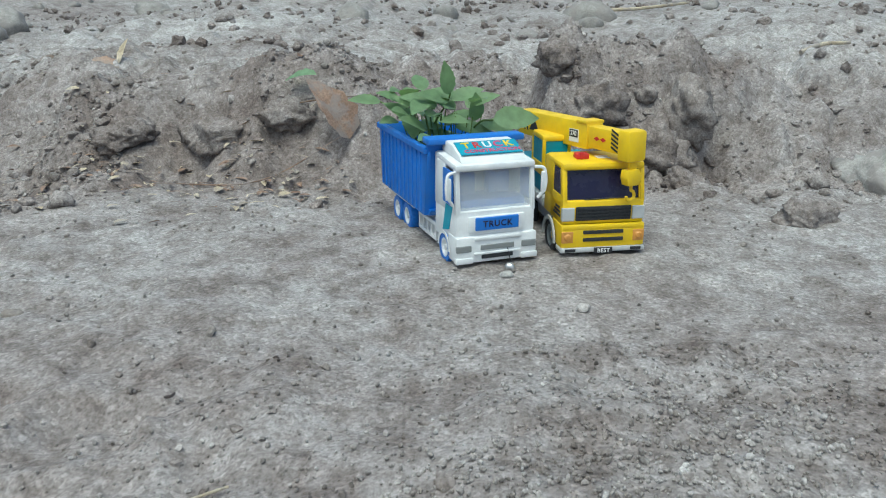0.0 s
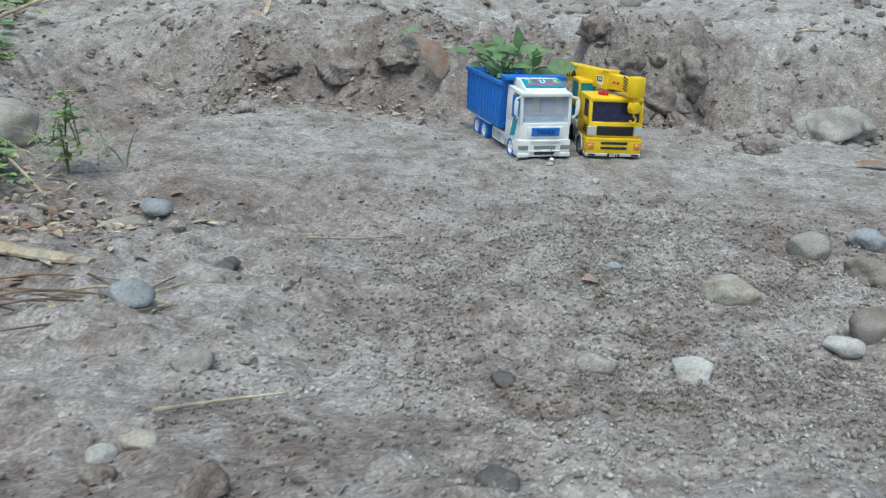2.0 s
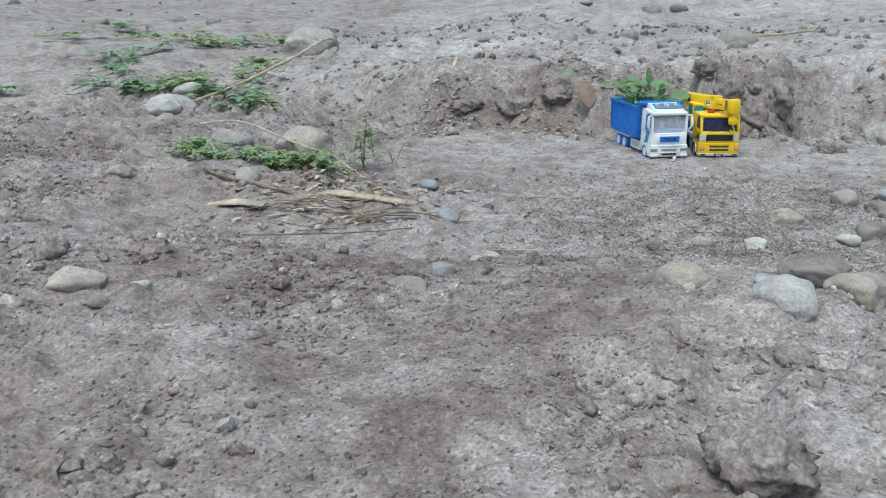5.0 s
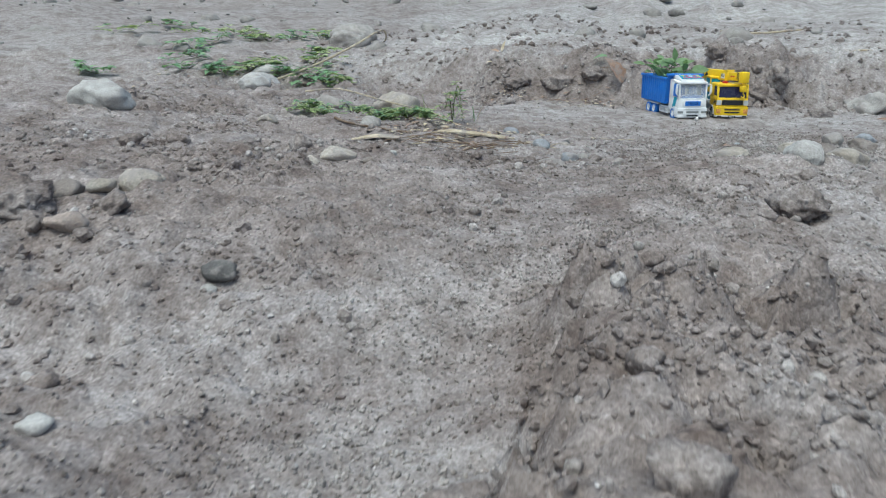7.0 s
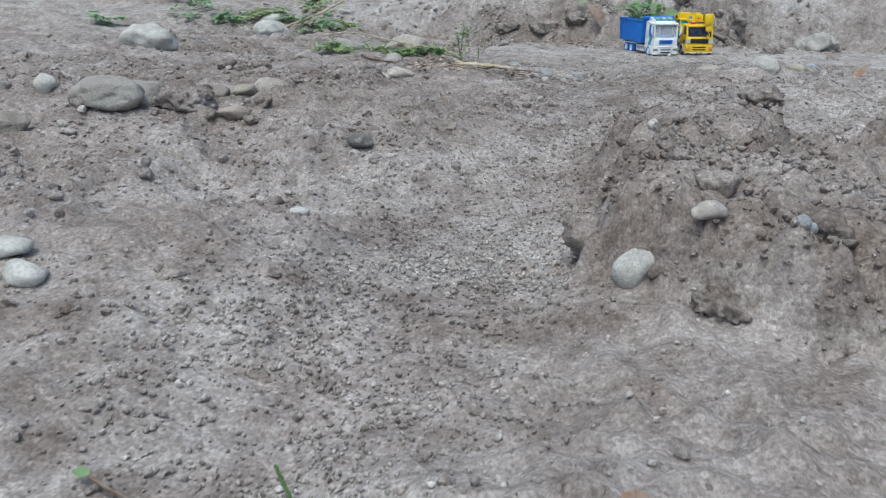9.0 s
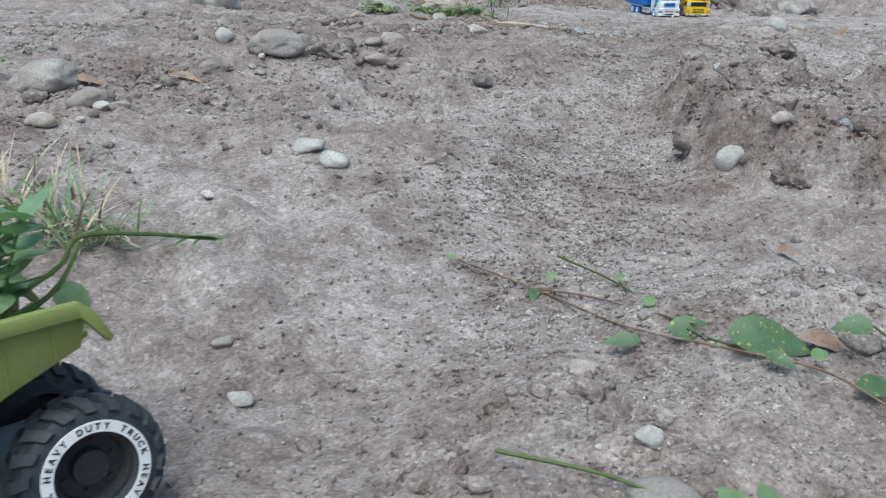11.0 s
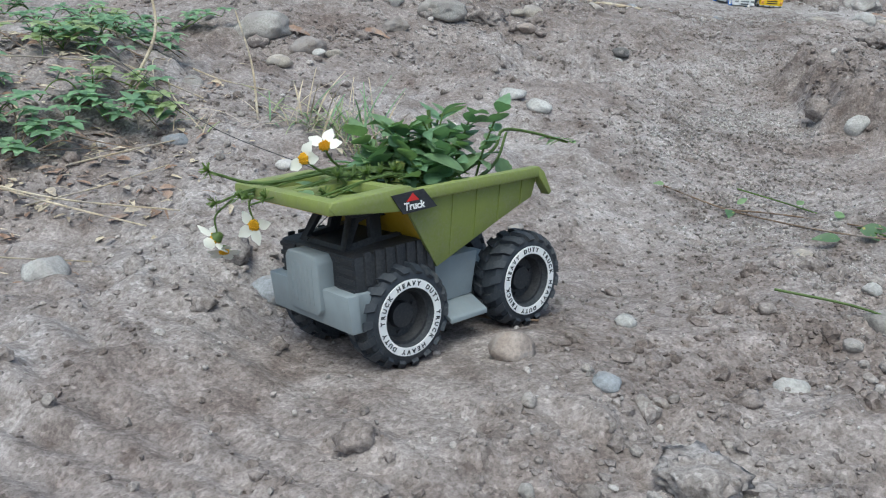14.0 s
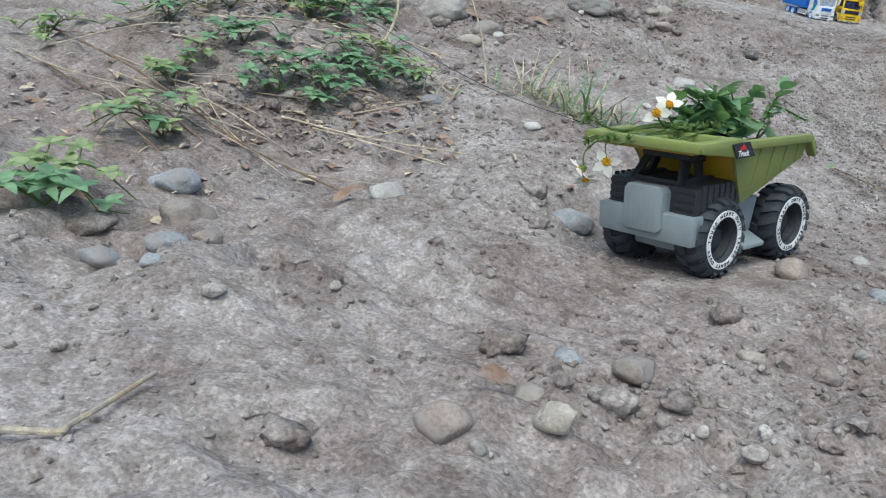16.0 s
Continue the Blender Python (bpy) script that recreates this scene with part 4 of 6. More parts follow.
def blue_white_truck(m):
    t = thing("toy_tipper_truck", m, "white and blue plastic toy tipper truck with leaves in bed", "toy truck")
    w = 0.0375
    # cab shell from plates, so that the windows are real openings
    bm = bmesh.new()
    box(bm, -w, w, 0.001, 0.056, 0.022, 0.053, 0.002)
    box(bm, -w, w, 0.002, 0.056, 0.088, 0.094, 0.002, lambda v: setattr(v.co, "z", v.co.z + (0.004 if v.co.y > 0.03 else 0)))
    box(bm, -w, w, 0.050, 0.056, 0.050, 0.097, 0.001)
    for s in (-1, 1):
        prism(bm, [(0.0005, 0.050), (0.006, 0.050), (0.0095, 0.092), (0.0045, 0.092)], "x", s * w - 0.003 * (s > 0), s * w + 0.003 * (s < 0), 0.0006)
        box(bm, s * w - 0.003 * (s > 0), s * w + 0.003 * (s < 0), 0.030, 0.053, 0.050, 0.092, 0.0006)
        box(bm, s * w - 0.003 * (s > 0), s * w + 0.003 * (s < 0), 0.004, 0.034, 0.050, 0.057, 0.0006)
    prism(bm, [(0.006, 0.094), (0.012, 0.100), (0.030, 0.107), (0.052, 0.1085), (0.056, 0.098)], "x", -0.031, 0.031, 0.0015)
    part("cab", bm, WHITE, t, "white plastic cab shell", True)
    bm = bmesh.new()
    prism(bm, [(0.004, 0.0535), (0.0052, 0.0535), (0.0088, 0.089), (0.0076, 0.089)], "x", -w + 0.003, w - 0.003)
    pane = part("windscreen", bm, PANE, t, "clear plastic windscreen")
    pane.visible_shadow = False
    bm = bmesh.new()
    frame_box(bm, [(-w + 0.001, 0.001, 0.051), (w - 0.001, 0.001, 0.051), (w - 0.001, 0.0048, 0.0915), (-w + 0.001, 0.0048, 0.0915)], 0.0035, (0, 0.003, 0))
    part("window_frame", bm, WHITE, t)
    bm = bmesh.new()
    box(bm, -w + 0.004, w - 0.004, 0.014, 0.048, 0.050, 0.060, 0.002)
    for s in (-1, 1):
        box(bm, s * 0.017 - 0.011, s * 0.017 + 0.011, 0.034, 0.046, 0.058, 0.080, 0.003)
    part("interior", bm, BLUE, t, "blue moulded seats and dashboard", True)
    # front panels
    bm = bmesh.new()
    box(bm, -0.0265, 0.0265, -0.0012, 0.004, 0.0335, 0.0485, 0.0012)
    part("front_panel", bm, WHITE, t, "", True)
    bm = bmesh.new()
    box(bm, -0.0205, 0.0205, -0.003, 0.002, 0.036, 0.0475, 0.0008)
    badge = part("name_panel", bm, BLUE, t, "blue panel with raised capitals")
    part("lettering", letters("TRUCK", 0.0078, pose(0, -0.0032, 0.0415, 90, 0, 0), None, 1.15), DIM_GLASS, badge)
    bm = bmesh.new()
    box(bm, -w - 0.001, w + 0.001, -0.003, 0.02, 0.007, 0.031, 0.0018)
    box(bm, -0.022, 0.022, -0.0045, 0, 0.0275, 0.0305, 0.0008)
    box(bm, -0.022, 0.022, -0.0045, 0, 0.0145, 0.0165, 0.0006)
    box(bm, -w - 0.0015, -0.023, -0.0045, 0.004, 0.007, 0.0125, 0.001)
    box(bm, 0.023, w + 0.0015, -0.0045, 0.004, 0.007, 0.0125, 0.001)
    part("bumper", bm, WHITE, t, "white stepped bumper", True)
    for x0, x1, z0, z1, mat, nm in ((-0.016, 0.016, 0.0185, 0.023, GREY_LAMP, "air_intake"), (-0.015, 0.015, 0.0105, 0.014, BLACK, "lower_grille")):
        part(nm, box(bmesh.new(), x0, x1, -0.0040, 0.001, z0, z1, 0.0004), mat, t)
    for s in (-1, 1):
        part("headlight", box(bmesh.new(), s * 0.031 - 0.0075, s * 0.031 + 0.0065, -0.0038, 0.001, 0.0175, 0.0235, 0.0008), GREY_LAMP, t, "dull grey headlight")
        bm = bmesh.new()
        tube(bm, bend([(s * w, 0.004, 0.088), (s * (w + 0.008), 0.001, 0.086), (s * (w + 0.009), 0.0, 0.070), (s * (w + 0.003), 0.002, 0.060)], 5), 0.0016, 6)
        box(bm, s * (w + 0.0075) - 0.0025, s * (w + 0.0075) + 0.0025, -0.001, 0.002, 0.065, 0.084, 0.001)
        part("mirror", bm, WHITE, t, "white side mirror on a looped arm", True)
        part("door_decal", prism(bmesh.new(), [(0.010, 0.056), (0.026, 0.056), (0.034, 0.030), (0.018, 0.034)], "x", s * w, s * (w + 0.0006)), CYAN, t)
        part("side_glass", box(bmesh.new(), s * w - 0.0018, s * w - 0.0006, 0.008, 0.030, 0.058, 0.088), BLUE, t)
        bm = bmesh.new()
        ring = [(0.028 + 0.0155 * math.cos(a), 0.014 + 0.0165 * math.sin(a)) for a in np.linspace(0, math.pi, 12)]
        inner = [(0.028 + 0.0125 * math.cos(a), 0.014 + 0.0135 * math.sin(a)) for a in np.linspace(math.pi, 0, 12)]
        prism(bm, ring + inner, "x", s * w - 0.002, s * (w + 0.0015))
        part("wheel_arch", bm, WHITE, t)
    # roof decal lies on the sloping roof
    slope = pose(0, 0.021, 0.1042, math.degrees(math.atan2(0.007, 0.018)), 0, 0)
    bm = bmesh.new()
    box(bm, -0.029, 0.029, -0.0105, 0.0105, 0.0, 0.0008)
    bm.transform(slope)
    decal = part("roof_decal", bm, CYAN, t, "turquoise roof sticker with bright toy lettering")
    for k, (ch, mat) in enumerate(zip("TRUCK", (YELLOW, RED, PAPER, PINK, YELLOW))):
        part("lettering", letters(ch, 0.0125, slope @ pose(-0.020 + 0.010 * k, 0.0035, 0.001)), mat, decal)
    part("lettering", letters("CONSTRUCTION", 0.0068, slope @ pose(0.002, -0.0058, 0.001)), PINK, decal)
    # chassis, bed
    bm = bmesh.new()
    box(bm, -0.026, 0.026, 0.05, 0.205, 0.016, 0.026, 0.001)
    for s in (-1, 1):
        box(bm, s * 0.033 - 0.002, s * 0.033 + 0.002, 0.062, 0.112, 0.024, 0.028, 0.0006)
        box(bm, s * 0.033 - 0.002, s * 0.033 + 0.002, 0.062, 0.112, 0.010, 0.0135, 0.0006)
        for k in range(5):
            box(bm, s * 0.033 - 0.0018, s * 0.033 + 0.0018, 0.062 + k * 0.0118, 0.0650 + k * 0.0118, 0.011, 0.027)
        box(bm, s * 0.033 - 0.005, s * 0.033 + 0.005, 0.118, 0.207, 0.0275, 0.0315, 0.001)
    part("chassis", bm, WHITE, t, "white chassis with side guards", True)
    bm = bmesh.new()
    b, ribs = 0.044, []
    prism(bm, [(0.066, 0.034), (0.208, 0.034), (0.211, 0.040), (0.060, 0.040)], "x", -b + 0.004, b - 0.004)
    for s in (-1, 1):
        prism(bm, [(0.070, 0.034), (0.211, 0.034), (0.217, 0.099), (0.062, 0.097), (0.056, 0.097)], "x", s * (b - 0.003), s * b, 0.0005)
        for k in range(11):
            ribs.append(("rib", bmesh.new()))
            y = 0.076 + k * 0.0128
            box(ribs[-1][1], s * b - 0.001, s * b + 0.0016, y, y + 0.0032, 0.036, 0.095, 0.0004)
        ribs.append(("side_rail", box(bmesh.new(), s * b - 0.003, s * b + 0.003, 0.058, 0.217, 0.094, 0.100, 0.001)))
    prism(bm, [(0.068, 0.034), (0.071, 0.034), (0.060, 0.108), (0.056, 0.108)], "x", -b, b, 0.0005)
    prism(bm, [(0.208, 0.036), (0.211, 0.036), (0.217, 0.099), (0.214, 0.099)], "x", -b, b, 0.0005)
    box(bm, -b - 0.003, b + 0.003, 0.046, 0.064, 0.104, 0.110, 0.0015)
    bed = part("tipper_bed", bm, BLUE, t, "blue ribbed tipping bed", True)
    for name, rib in ribs:
        part(name, rib, BLUE, bed)
    for s in (-1, 1):
        for y in (0.028, 0.140, 0.173):
            small_wheel(t, s * 0.0325, y, 0.0145, 0.012, BLUE, WHITE, "blue plastic tyre")
    # bead on the end of a cord under the bumper
    bm = bmesh.new()
    tube(bm, [(0.010, -0.003, 0.018), (0.011, -0.006, 0.010), (0.011, -0.010, 0.006)], 0.0005, 5)
    part("cord", bm, BLACK, t)
    return t


def crane_truck(m):
    t = thing("toy_crane_truck", m, "yellow plastic toy crane truck with folded boom and hook", "toy truck")
    w = 0.0385
    bm = bmesh.new()
    box(bm, -w, w, 0.0, 0.060, 0.034, 0.056, 0.002)
    box(bm, -w, w, 0.004, 0.060, 0.0825, 0.0895, 0.003)
    box(bm, -w, w, 0.054, 0.060, 0.050, 0.088, 0.001)
    for s in (-1, 1):
        prism(bm, [(0.0, 0.054), (0.007, 0.054), (0.012, 0.086), (0.006, 0.086)], "x", s * w - 0.004 * (s > 0), s * w + 0.004 * (s < 0), 0.0008)
        box(bm, s * w - 0.003 * (s > 0), s * w + 0.003 * (s < 0), 0.032, 0.057, 0.052, 0.086, 0.0008)
        box(bm, s * w - 0.003 * (s > 0), s * w + 0.003 * (s < 0), 0.002, 0.036, 0.034, 0.060, 0.0008)
    part("cab", bm, YELLOW, t, "yellow plastic cab shell", True)
    bm = bmesh.new()
    prism(bm, [(0.004, 0.055), (0.006, 0.055), (0.011, 0.084), (0.009, 0.084)], "x", -w + 0.003, w - 0.003)
    part("windscreen", bm, DIM_GLASS, t, "dark blue tinted windscreen")
    part("side_window", box(bmesh.new(), w - 0.002, w - 0.0008, 0.010, 0.033, 0.060, 0.083), DIM_GLASS, t)
    part("side_window", box(bmesh.new(), -w + 0.0008, -w + 0.002, 0.010, 0.033, 0.060, 0.083), DIM_GLASS, t)
    bm = bmesh.new()
    frame_box(bm, [(-w + 0.002, 0.0015, 0.0545), (w - 0.002, 0.0015, 0.0545), (w - 0.002, 0.0065, 0.0855), (-w + 0.002, 0.0065, 0.0855)], 0.003, (0, 0.003, 0))
    part("window_frame", bm, YELLOW, t)
    bm = bmesh.new()
    tube(bm, [(-0.018, 0.002, 0.0565), (0.018, 0.002, 0.0575)], 0.0007, 5)
    part("wiper", bm, BLACK, t)
    bm = bmesh.new()
    box(bm, -w - 0.001, w + 0.001, -0.003, 0.03, 0.0125, 0.0345, 0.0022)
    box(bm, -w, w, -0.0035, 0.004, 0.0295, 0.0345, 0.0015)
    part("lower_front", bm, YELLOW, t, "yellow lower front panel", True)
    bm = bmesh.new()
    box(bm, -w - 0.0015, w + 0.0015, -0.0045, 0.012, 0.0085, 0.0130, 0.0012)
    part("bumper", bm, SILVER, t, "silver bumper strip", True)
    bm = bmesh.new()
    box(bm, -0.026, 0.026, -0.0012, 0.004, 0.0375, 0.0505, 0.0006)
    grille = part("grille", bm, BLACK, t, "dark slatted grille")
    for k in range(4):
        part("slat", box(bmesh.new(), -0.025, 0.025, -0.0022, 0.0, 0.0388 + k * 0.003, 0.0402 + k * 0.003), BLACK, grille)
    for z in (0.0185, 0.0255):
        part("air_slot", box(bmesh.new(), -0.019, 0.019, -0.0040, 0.0, z, z + 0.0035, 0.0006), BLACK, t)
    for s in (-1, 1):
        part("headlight", box(bmesh.new(), s * 0.033 - 0.006, s * 0.033 + 0.006, -0.0014, 0.003, 0.0375, 0.0500, 0.001), SILVER, t, "grey headlight panel")
        bm = bmesh.new()
        box(bm, s * 0.0335 - 0.0055, s * 0.0335 + 0.0055, -0.0036, 0.0, 0.0175, 0.0285, 0.001)
        lamp = part("fog_lamp", bm, ORANGE, t, "orange round fog lamp")
        bm = bmesh.new()
        lathe(bm, [(0.0, -0.0052), (0.0022, -0.005), (0.0036, -0.0036), (0.0036, -0.002)], (s * 0.0335, 0, 0.023), "y", 16, False)
        part("lens", bm, ORANGE, lamp, "", True)
        part("indicator", box(bmesh.new(), s * 0.031 - 0.005, s * 0.031 + 0.005, -0.0049, -0.002, 0.0095, 0.0122), BLACK, t)
        bm = bmesh.new()
        ring = [(0.030 + 0.020 * math.cos(a), 0.014 + 0.0215 * math.sin(a)) for a in np.linspace(0, math.pi, 14)]
        inner = [(0.030 + 0.0165 * math.cos(a), 0.014 + 0.018 * math.sin(a)) for a in np.linspace(math.pi, 0, 14)]
        prism(bm, ring + inner, "x", s * w - 0.004, s * (w + 0.0022))
        part("wheel_arch", bm, SILVER, t, "grey wheel arch")
        bm = bmesh.new()
        for k in range(3):
            box(bm, s * (w + 0.0002) - 0.0003, s * (w + 0.0002) + 0.0003, 0.006 + 0.001 * k, 0.026 - 0.003 * k, 0.0405 + 0.0035 * k, 0.0425 + 0.0035 * k)
        part("decal", bm, BLACK, t)
    plate = part("name_plate", box(bmesh.new(), -0.0085, 0.0085, -0.0062, -0.003, 0.0078, 0.0128), BLACK, t, "black plate with pale capitals")
    part("lettering", letters("BEST", 0.0052, pose(0, -0.0064, 0.0103, 90, 0, 0), None, 1.1), PAPER, plate)
    bm = bmesh.new()
    box(bm, -0.021, -0.009, 0.020, 0.031, 0.0895, 0.0945, 0.0012)
    box(bm, -0.018, -0.014, 0.019, 0.024, 0.0895, 0.0960, 0.001)
    part("beacon", bm, RED, t, "red roof beacon", True)
    part("roof_sticker", box(bmesh.new(), 0.000, 0.011, 0.022, 0.032, 0.0896, 0.0903), PAPER, t)
    # chassis and slewing deck
    bm = bmesh.new()
    box(bm, -0.030, 0.030, 0.03, 0.190, 0.018, 0.032, 0.001)
    box(bm, -w, w, 0.064, 0.190, 0.034, 0.044, 0.002)
    part("chassis", bm, SILVER, t, "grey chassis deck", True)
    bm = bmesh.new()
    box(bm, -0.036, 0.030, 0.074, 0.165, 0.044, 0.070, 0.003)
    part("slewing_deck", bm, CYAN, t, "blue slewing platform", True)
    bm = bmesh.new()
    c0, c1 = -0.038, -0.010
    box(bm, c0, c1, 0.072, 0.112, 0.063, 0.075, 0.001)
    box(bm, c0, c1, 0.072, 0.112, 0.0965, 0.1025, 0.002)
    for x in (c0, c1 - 0.003):
        for y in (0.072, 0.109):
            box(bm, x, x + 0.003, y, y + 0.003, 0.073, 0.098)
    part("crane_cabin", bm, YELLOW, t, "yellow crane cabin", True)
    part("cabin_window", box(bmesh.new(), c0 + 0.001, c1 - 0.001, 0.0735, 0.1095, 0.074, 0.097), CYAN, t, "turquoise cabin windows")
    # boom, slewed a little across the truck
    swing = pose(0.014, 0.010, 0.099, -1, 0, 19)
    boom = new("boom")
    boom.parent = t
    boom.matrix_local = swing
    bm = bmesh.new()
    box(bm, -0.0095, 0.0095, 0.034, 0.150, -0.004, 0.021, 0.0015, lambda v: setattr(v.co, "z", v.co.z + 0.0 if v.co.y > 0.09 else v.co.z))
    box(bm, -0.0105, 0.0105, 0.034, 0.050, 0.0195, 0.0225, 0.0008)
    part("boom_outer", bm, YELLOW, boom, "yellow boom section", True)
    bm = bmesh.new()
    box(bm, -0.0078, 0.0078, -0.014, 0.040, -0.002, 0.018, 0.0012)
    part("boom_inner", bm, YELLOW, boom, "", True)
    bm = bmesh.new()
    box(bm, -0.0105, 0.0105, -0.026, -0.010, -0.007, 0.021, 0.003)
    part("boom_head", bm, YELLOW, boom, "", True)
    bm = bmesh.new()
    for k in range(5):
        z = -0.001 + k * 0.0038
        prism(bm, [(-0.009, z), (-0.009, z + 0.0018), (0.0005, z + 0.0055), (0.0005, z + 0.0037)], "x", -0.0083, -0.0078)
    part("warning_stripes", bm, BLACK, boom)
    sign = part("sticker", box(bmesh.new(), -0.0101, -0.0095, 0.046, 0.060, 0.001, 0.013), PAPER, boom, "black and white number sticker")
    part("dark_field", box(bmesh.new(), -0.0104, -0.0100, 0.0468, 0.0592, 0.0055, 0.0125), BLACK, sign)
    part("lettering", letters("270", 0.0062, pose(-0.0105, 0.053, 0.009, 90, 0, -90)), PAPER, sign)
    bm = bmesh.new()
    for k in range(2):
        prism(bm, [(0.008 + k * 0.009, 0.008), (0.012 + k * 0.009, 0.010), (0.016 + k * 0.009, 0.008), (0.012 + k * 0.009, 0.006)], "x", -0.0084, -0.0078)
    part("arrow_decal", bm, RED, boom)
    bm = bmesh.new()
    prism(bm, [(0.112, 0.003), (0.128, 0.003), (0.120, 0.015)], "x", -0.0101, -0.0095)
    for k in range(2):
        prism(bm, [(0.130 + k * 0.005, 0.002), (0.132 + k * 0.005, 0.002), (0.137 + k * 0.005, 0.017), (0.135 + k * 0.005, 0.017)], "x", -0.0101, -0.0095)
    part("warning_decal", bm, BLACK, boom)
    bm = bmesh.new()
    box(bm, -0.004, 0.004, -0.022, -0.018, -0.016, -0.006, 0.001)
    prism(bm, [(-0.008, -0.014), (0.004, -0.013), (0.008, -0.021), (0.005, -0.028), (-0.007, -0.028), (-0.009, -0.021)], "y", -0.025, -0.015, 0.001)
    block = part("hook_block", bm, YELLOW, boom, "yellow hook block", True)
    bm = bmesh.new()
    hook = [(0.0, -0.020, -0.028), (0.0, -0.020, -0.033)] + [(0.0045 * math.sin(a) - 0.0005, -0.020, -0.0375 + 0.0045 * math.cos(a)) for a in np.linspace(0.1, 4.6, 12)]
    tube(bm, hook, 0.0015, 7)
    part("hook", bm, YELLOW, block, "", True)
    for s in (-1, 1):
        for y in (0.030, 0.125, 0.160):
            small_wheel(t, s * 0.0345, y, 0.0165, 0.012, RUBBER, GREY, "black toy tyre")
    return t


TIPPER = pose(0.047, 0.690, -0.011, 0, 0, 20)
blue_white_truck(TIPPER)
crane_truck(pose(0.145, 0.712, -0.011, 0, 0, 9))
bead = mesh_of("silver_bead", lumpy(BALLS[2][0], 5, 0.06, 4) * 0.0052, BALLS[2][1], STEEL)
bead.matrix_world = pose(0.058, 0.668, -0.004)
tagged(bead, "small crumpled silver bead on the sand", "bead")


# ---- plants ----
LEAF = leafy("green_leaf", (0.125, 0.210, 0.105), (0.275, 0.385, 0.200), 0.28)
LEAF_BLUE = leafy("grey_green_leaf", (0.125, 0.225, 0.130), (0.235, 0.375, 0.215), 0.25)
WEED = leafy("weed_leaf", (0.20, 0.27, 0.12), (0.36, 0.42, 0.23), 0.28)
BROAD = leafy("broad_green_leaf", (0.055, 0.115, 0.062), (0.125, 0.205, 0.085), 0.2, (0.42, 0.36, 0.08))
STEM = leafy("green_stem", (0.10, 0.16, 0.045), (0.14, 0.20, 0.06))
PETAL = plastic("white_petal", (0.70, 0.69, 0.62), 0.7, 0.0)
HEART = plastic("yellow_flower_heart", (0.72, 0.42, 0.012), 0.8, 0.0, (0.55, 0.28, 0.01))
STRAW = rock("dry_straw", (0.30, 0.242, 0.165), (0.41, 0.35, 0.255), (0.53, 0.475, 0.375))
DEAD = rock("dead_leaf", (0.17, 0.105, 0.075), (0.26, 0.175, 0.130), (0.36, 0.265, 0.205))
TWIG = rock("brown_twig", (0.10, 0.065, 0.045), (0.17, 0.12, 0.085), (0.26, 0.20, 0.15))
rnd = random.Random(12)


def leaf(bm, base, way, face, long, wide, droop=0.25, teeth=0.08, fold=0.25, steps=6):
    """One leaf blade: pointed, folded along its rib, drooping, with a toothed edge."""
    way = Vector(way).normalized()
    side = way.cross(Vector(face))
    side = (side if side.length > 1e-4 else way.orthogonal()).normalized()
    up = side.cross(way)
    rows = []
    for i in range(steps + 1):
        t = i / steps
        w = wide / 2 * math.sin(math.pi * t ** 0.75) ** 0.8 if 0 < i < steps else 0.0006
        w *= 1 + teeth * (1 if i % 2 else -1)
        p = Vector(base) + way * long * t - up * droop * long * t * t
        rows.append([bm.verts.new(p + side * w * s + up * abs(s) * w * fold) for s in (-1, 0, 1)])
    for a, b in zip(rows, rows[1:]):
        for k in (0, 1):
            bm.faces.new((a[k], a[k + 1], b[k + 1], b[k]))
    return bm


def any_way(tilt=0.5):
    a = rnd.uniform(0, 6.283)
    return Vector((math.cos(a), math.sin(a), rnd.uniform(-0.2, tilt)))


def flower(parent, at, face, size=0.011):
    """A small daisy with five white petals and a yellow heart, on a green cup."""
    face = Vector(face).normalized()
    turn = face.to_track_quat("Z", "Y").to_matrix().to_4x4()
    hub = new("flower")
    hub.parent = parent
    hub.matrix_local = Matrix.Translation(at) @ turn
    for k in range(5):
        a = 2 * math.pi * k / 5 + rnd.uniform(-0.2, 0.2)
        if rnd.random() < 0.12:
            continue
        w = Vector((math.cos(a), math.sin(a), rnd.uniform(0.0, 0.35)))
        bm = leaf(bmesh.new(), w * size * 0.25, w, (0, 0, 1), size * rnd.uniform(0.9, 1.1), size * 0.8, rnd.uniform(-0.1, 0.35), 0.06, 0.22, 5)
        part("petal", bm, PETAL, hub, "", True)
    bm = bmesh.new()
    for k in range(34):
        r, a = size * 0.36 * math.sqrt((k + 0.5) / 34), k * 2.4
        lathe(bm, [(0.0, size * 0.34 - r * 0.25), (size * 0.06, size * 0.26 - r * 0.25), (size * 0.07, 0.0)], (r * math.cos(a), r * math.sin(a), 0), "z", 5, False)
    part("flower_heart", bm, HEART, hub, "yellow tufted flower heart", True)
    bm = bmesh.new()
    lathe(bm, [(0.0, -size * 0.4), (size * 0.2, -size * 0.35), (size * 0.34, -size * 0.05), (size * 0.40, size * 0.05), (0.0, 0.0)], (0, 0, 0), "z", 10, False)
    part("cup", bm, STEM, hub, "", True)


def bud(parent, at, face, size=0.007):
    hub = Vector(face).normalized()
    bm = bmesh.new()
    for k in range(26):
        w = (hub * rnd.uniform(0.1, 1) + Vector((rnd.uniform(-1, 1), rnd.uniform(-1, 1), rnd.uniform(-1, 1))) * 0.8).normalized()
        leaf(bm, at, w, hub, size * rnd.uniform(0.6, 1.0), size * 0.22, 0.1, 0, 0.2, 3)
    part("seed_head", bm, STEM, parent, "spiky yellow-green seed head")


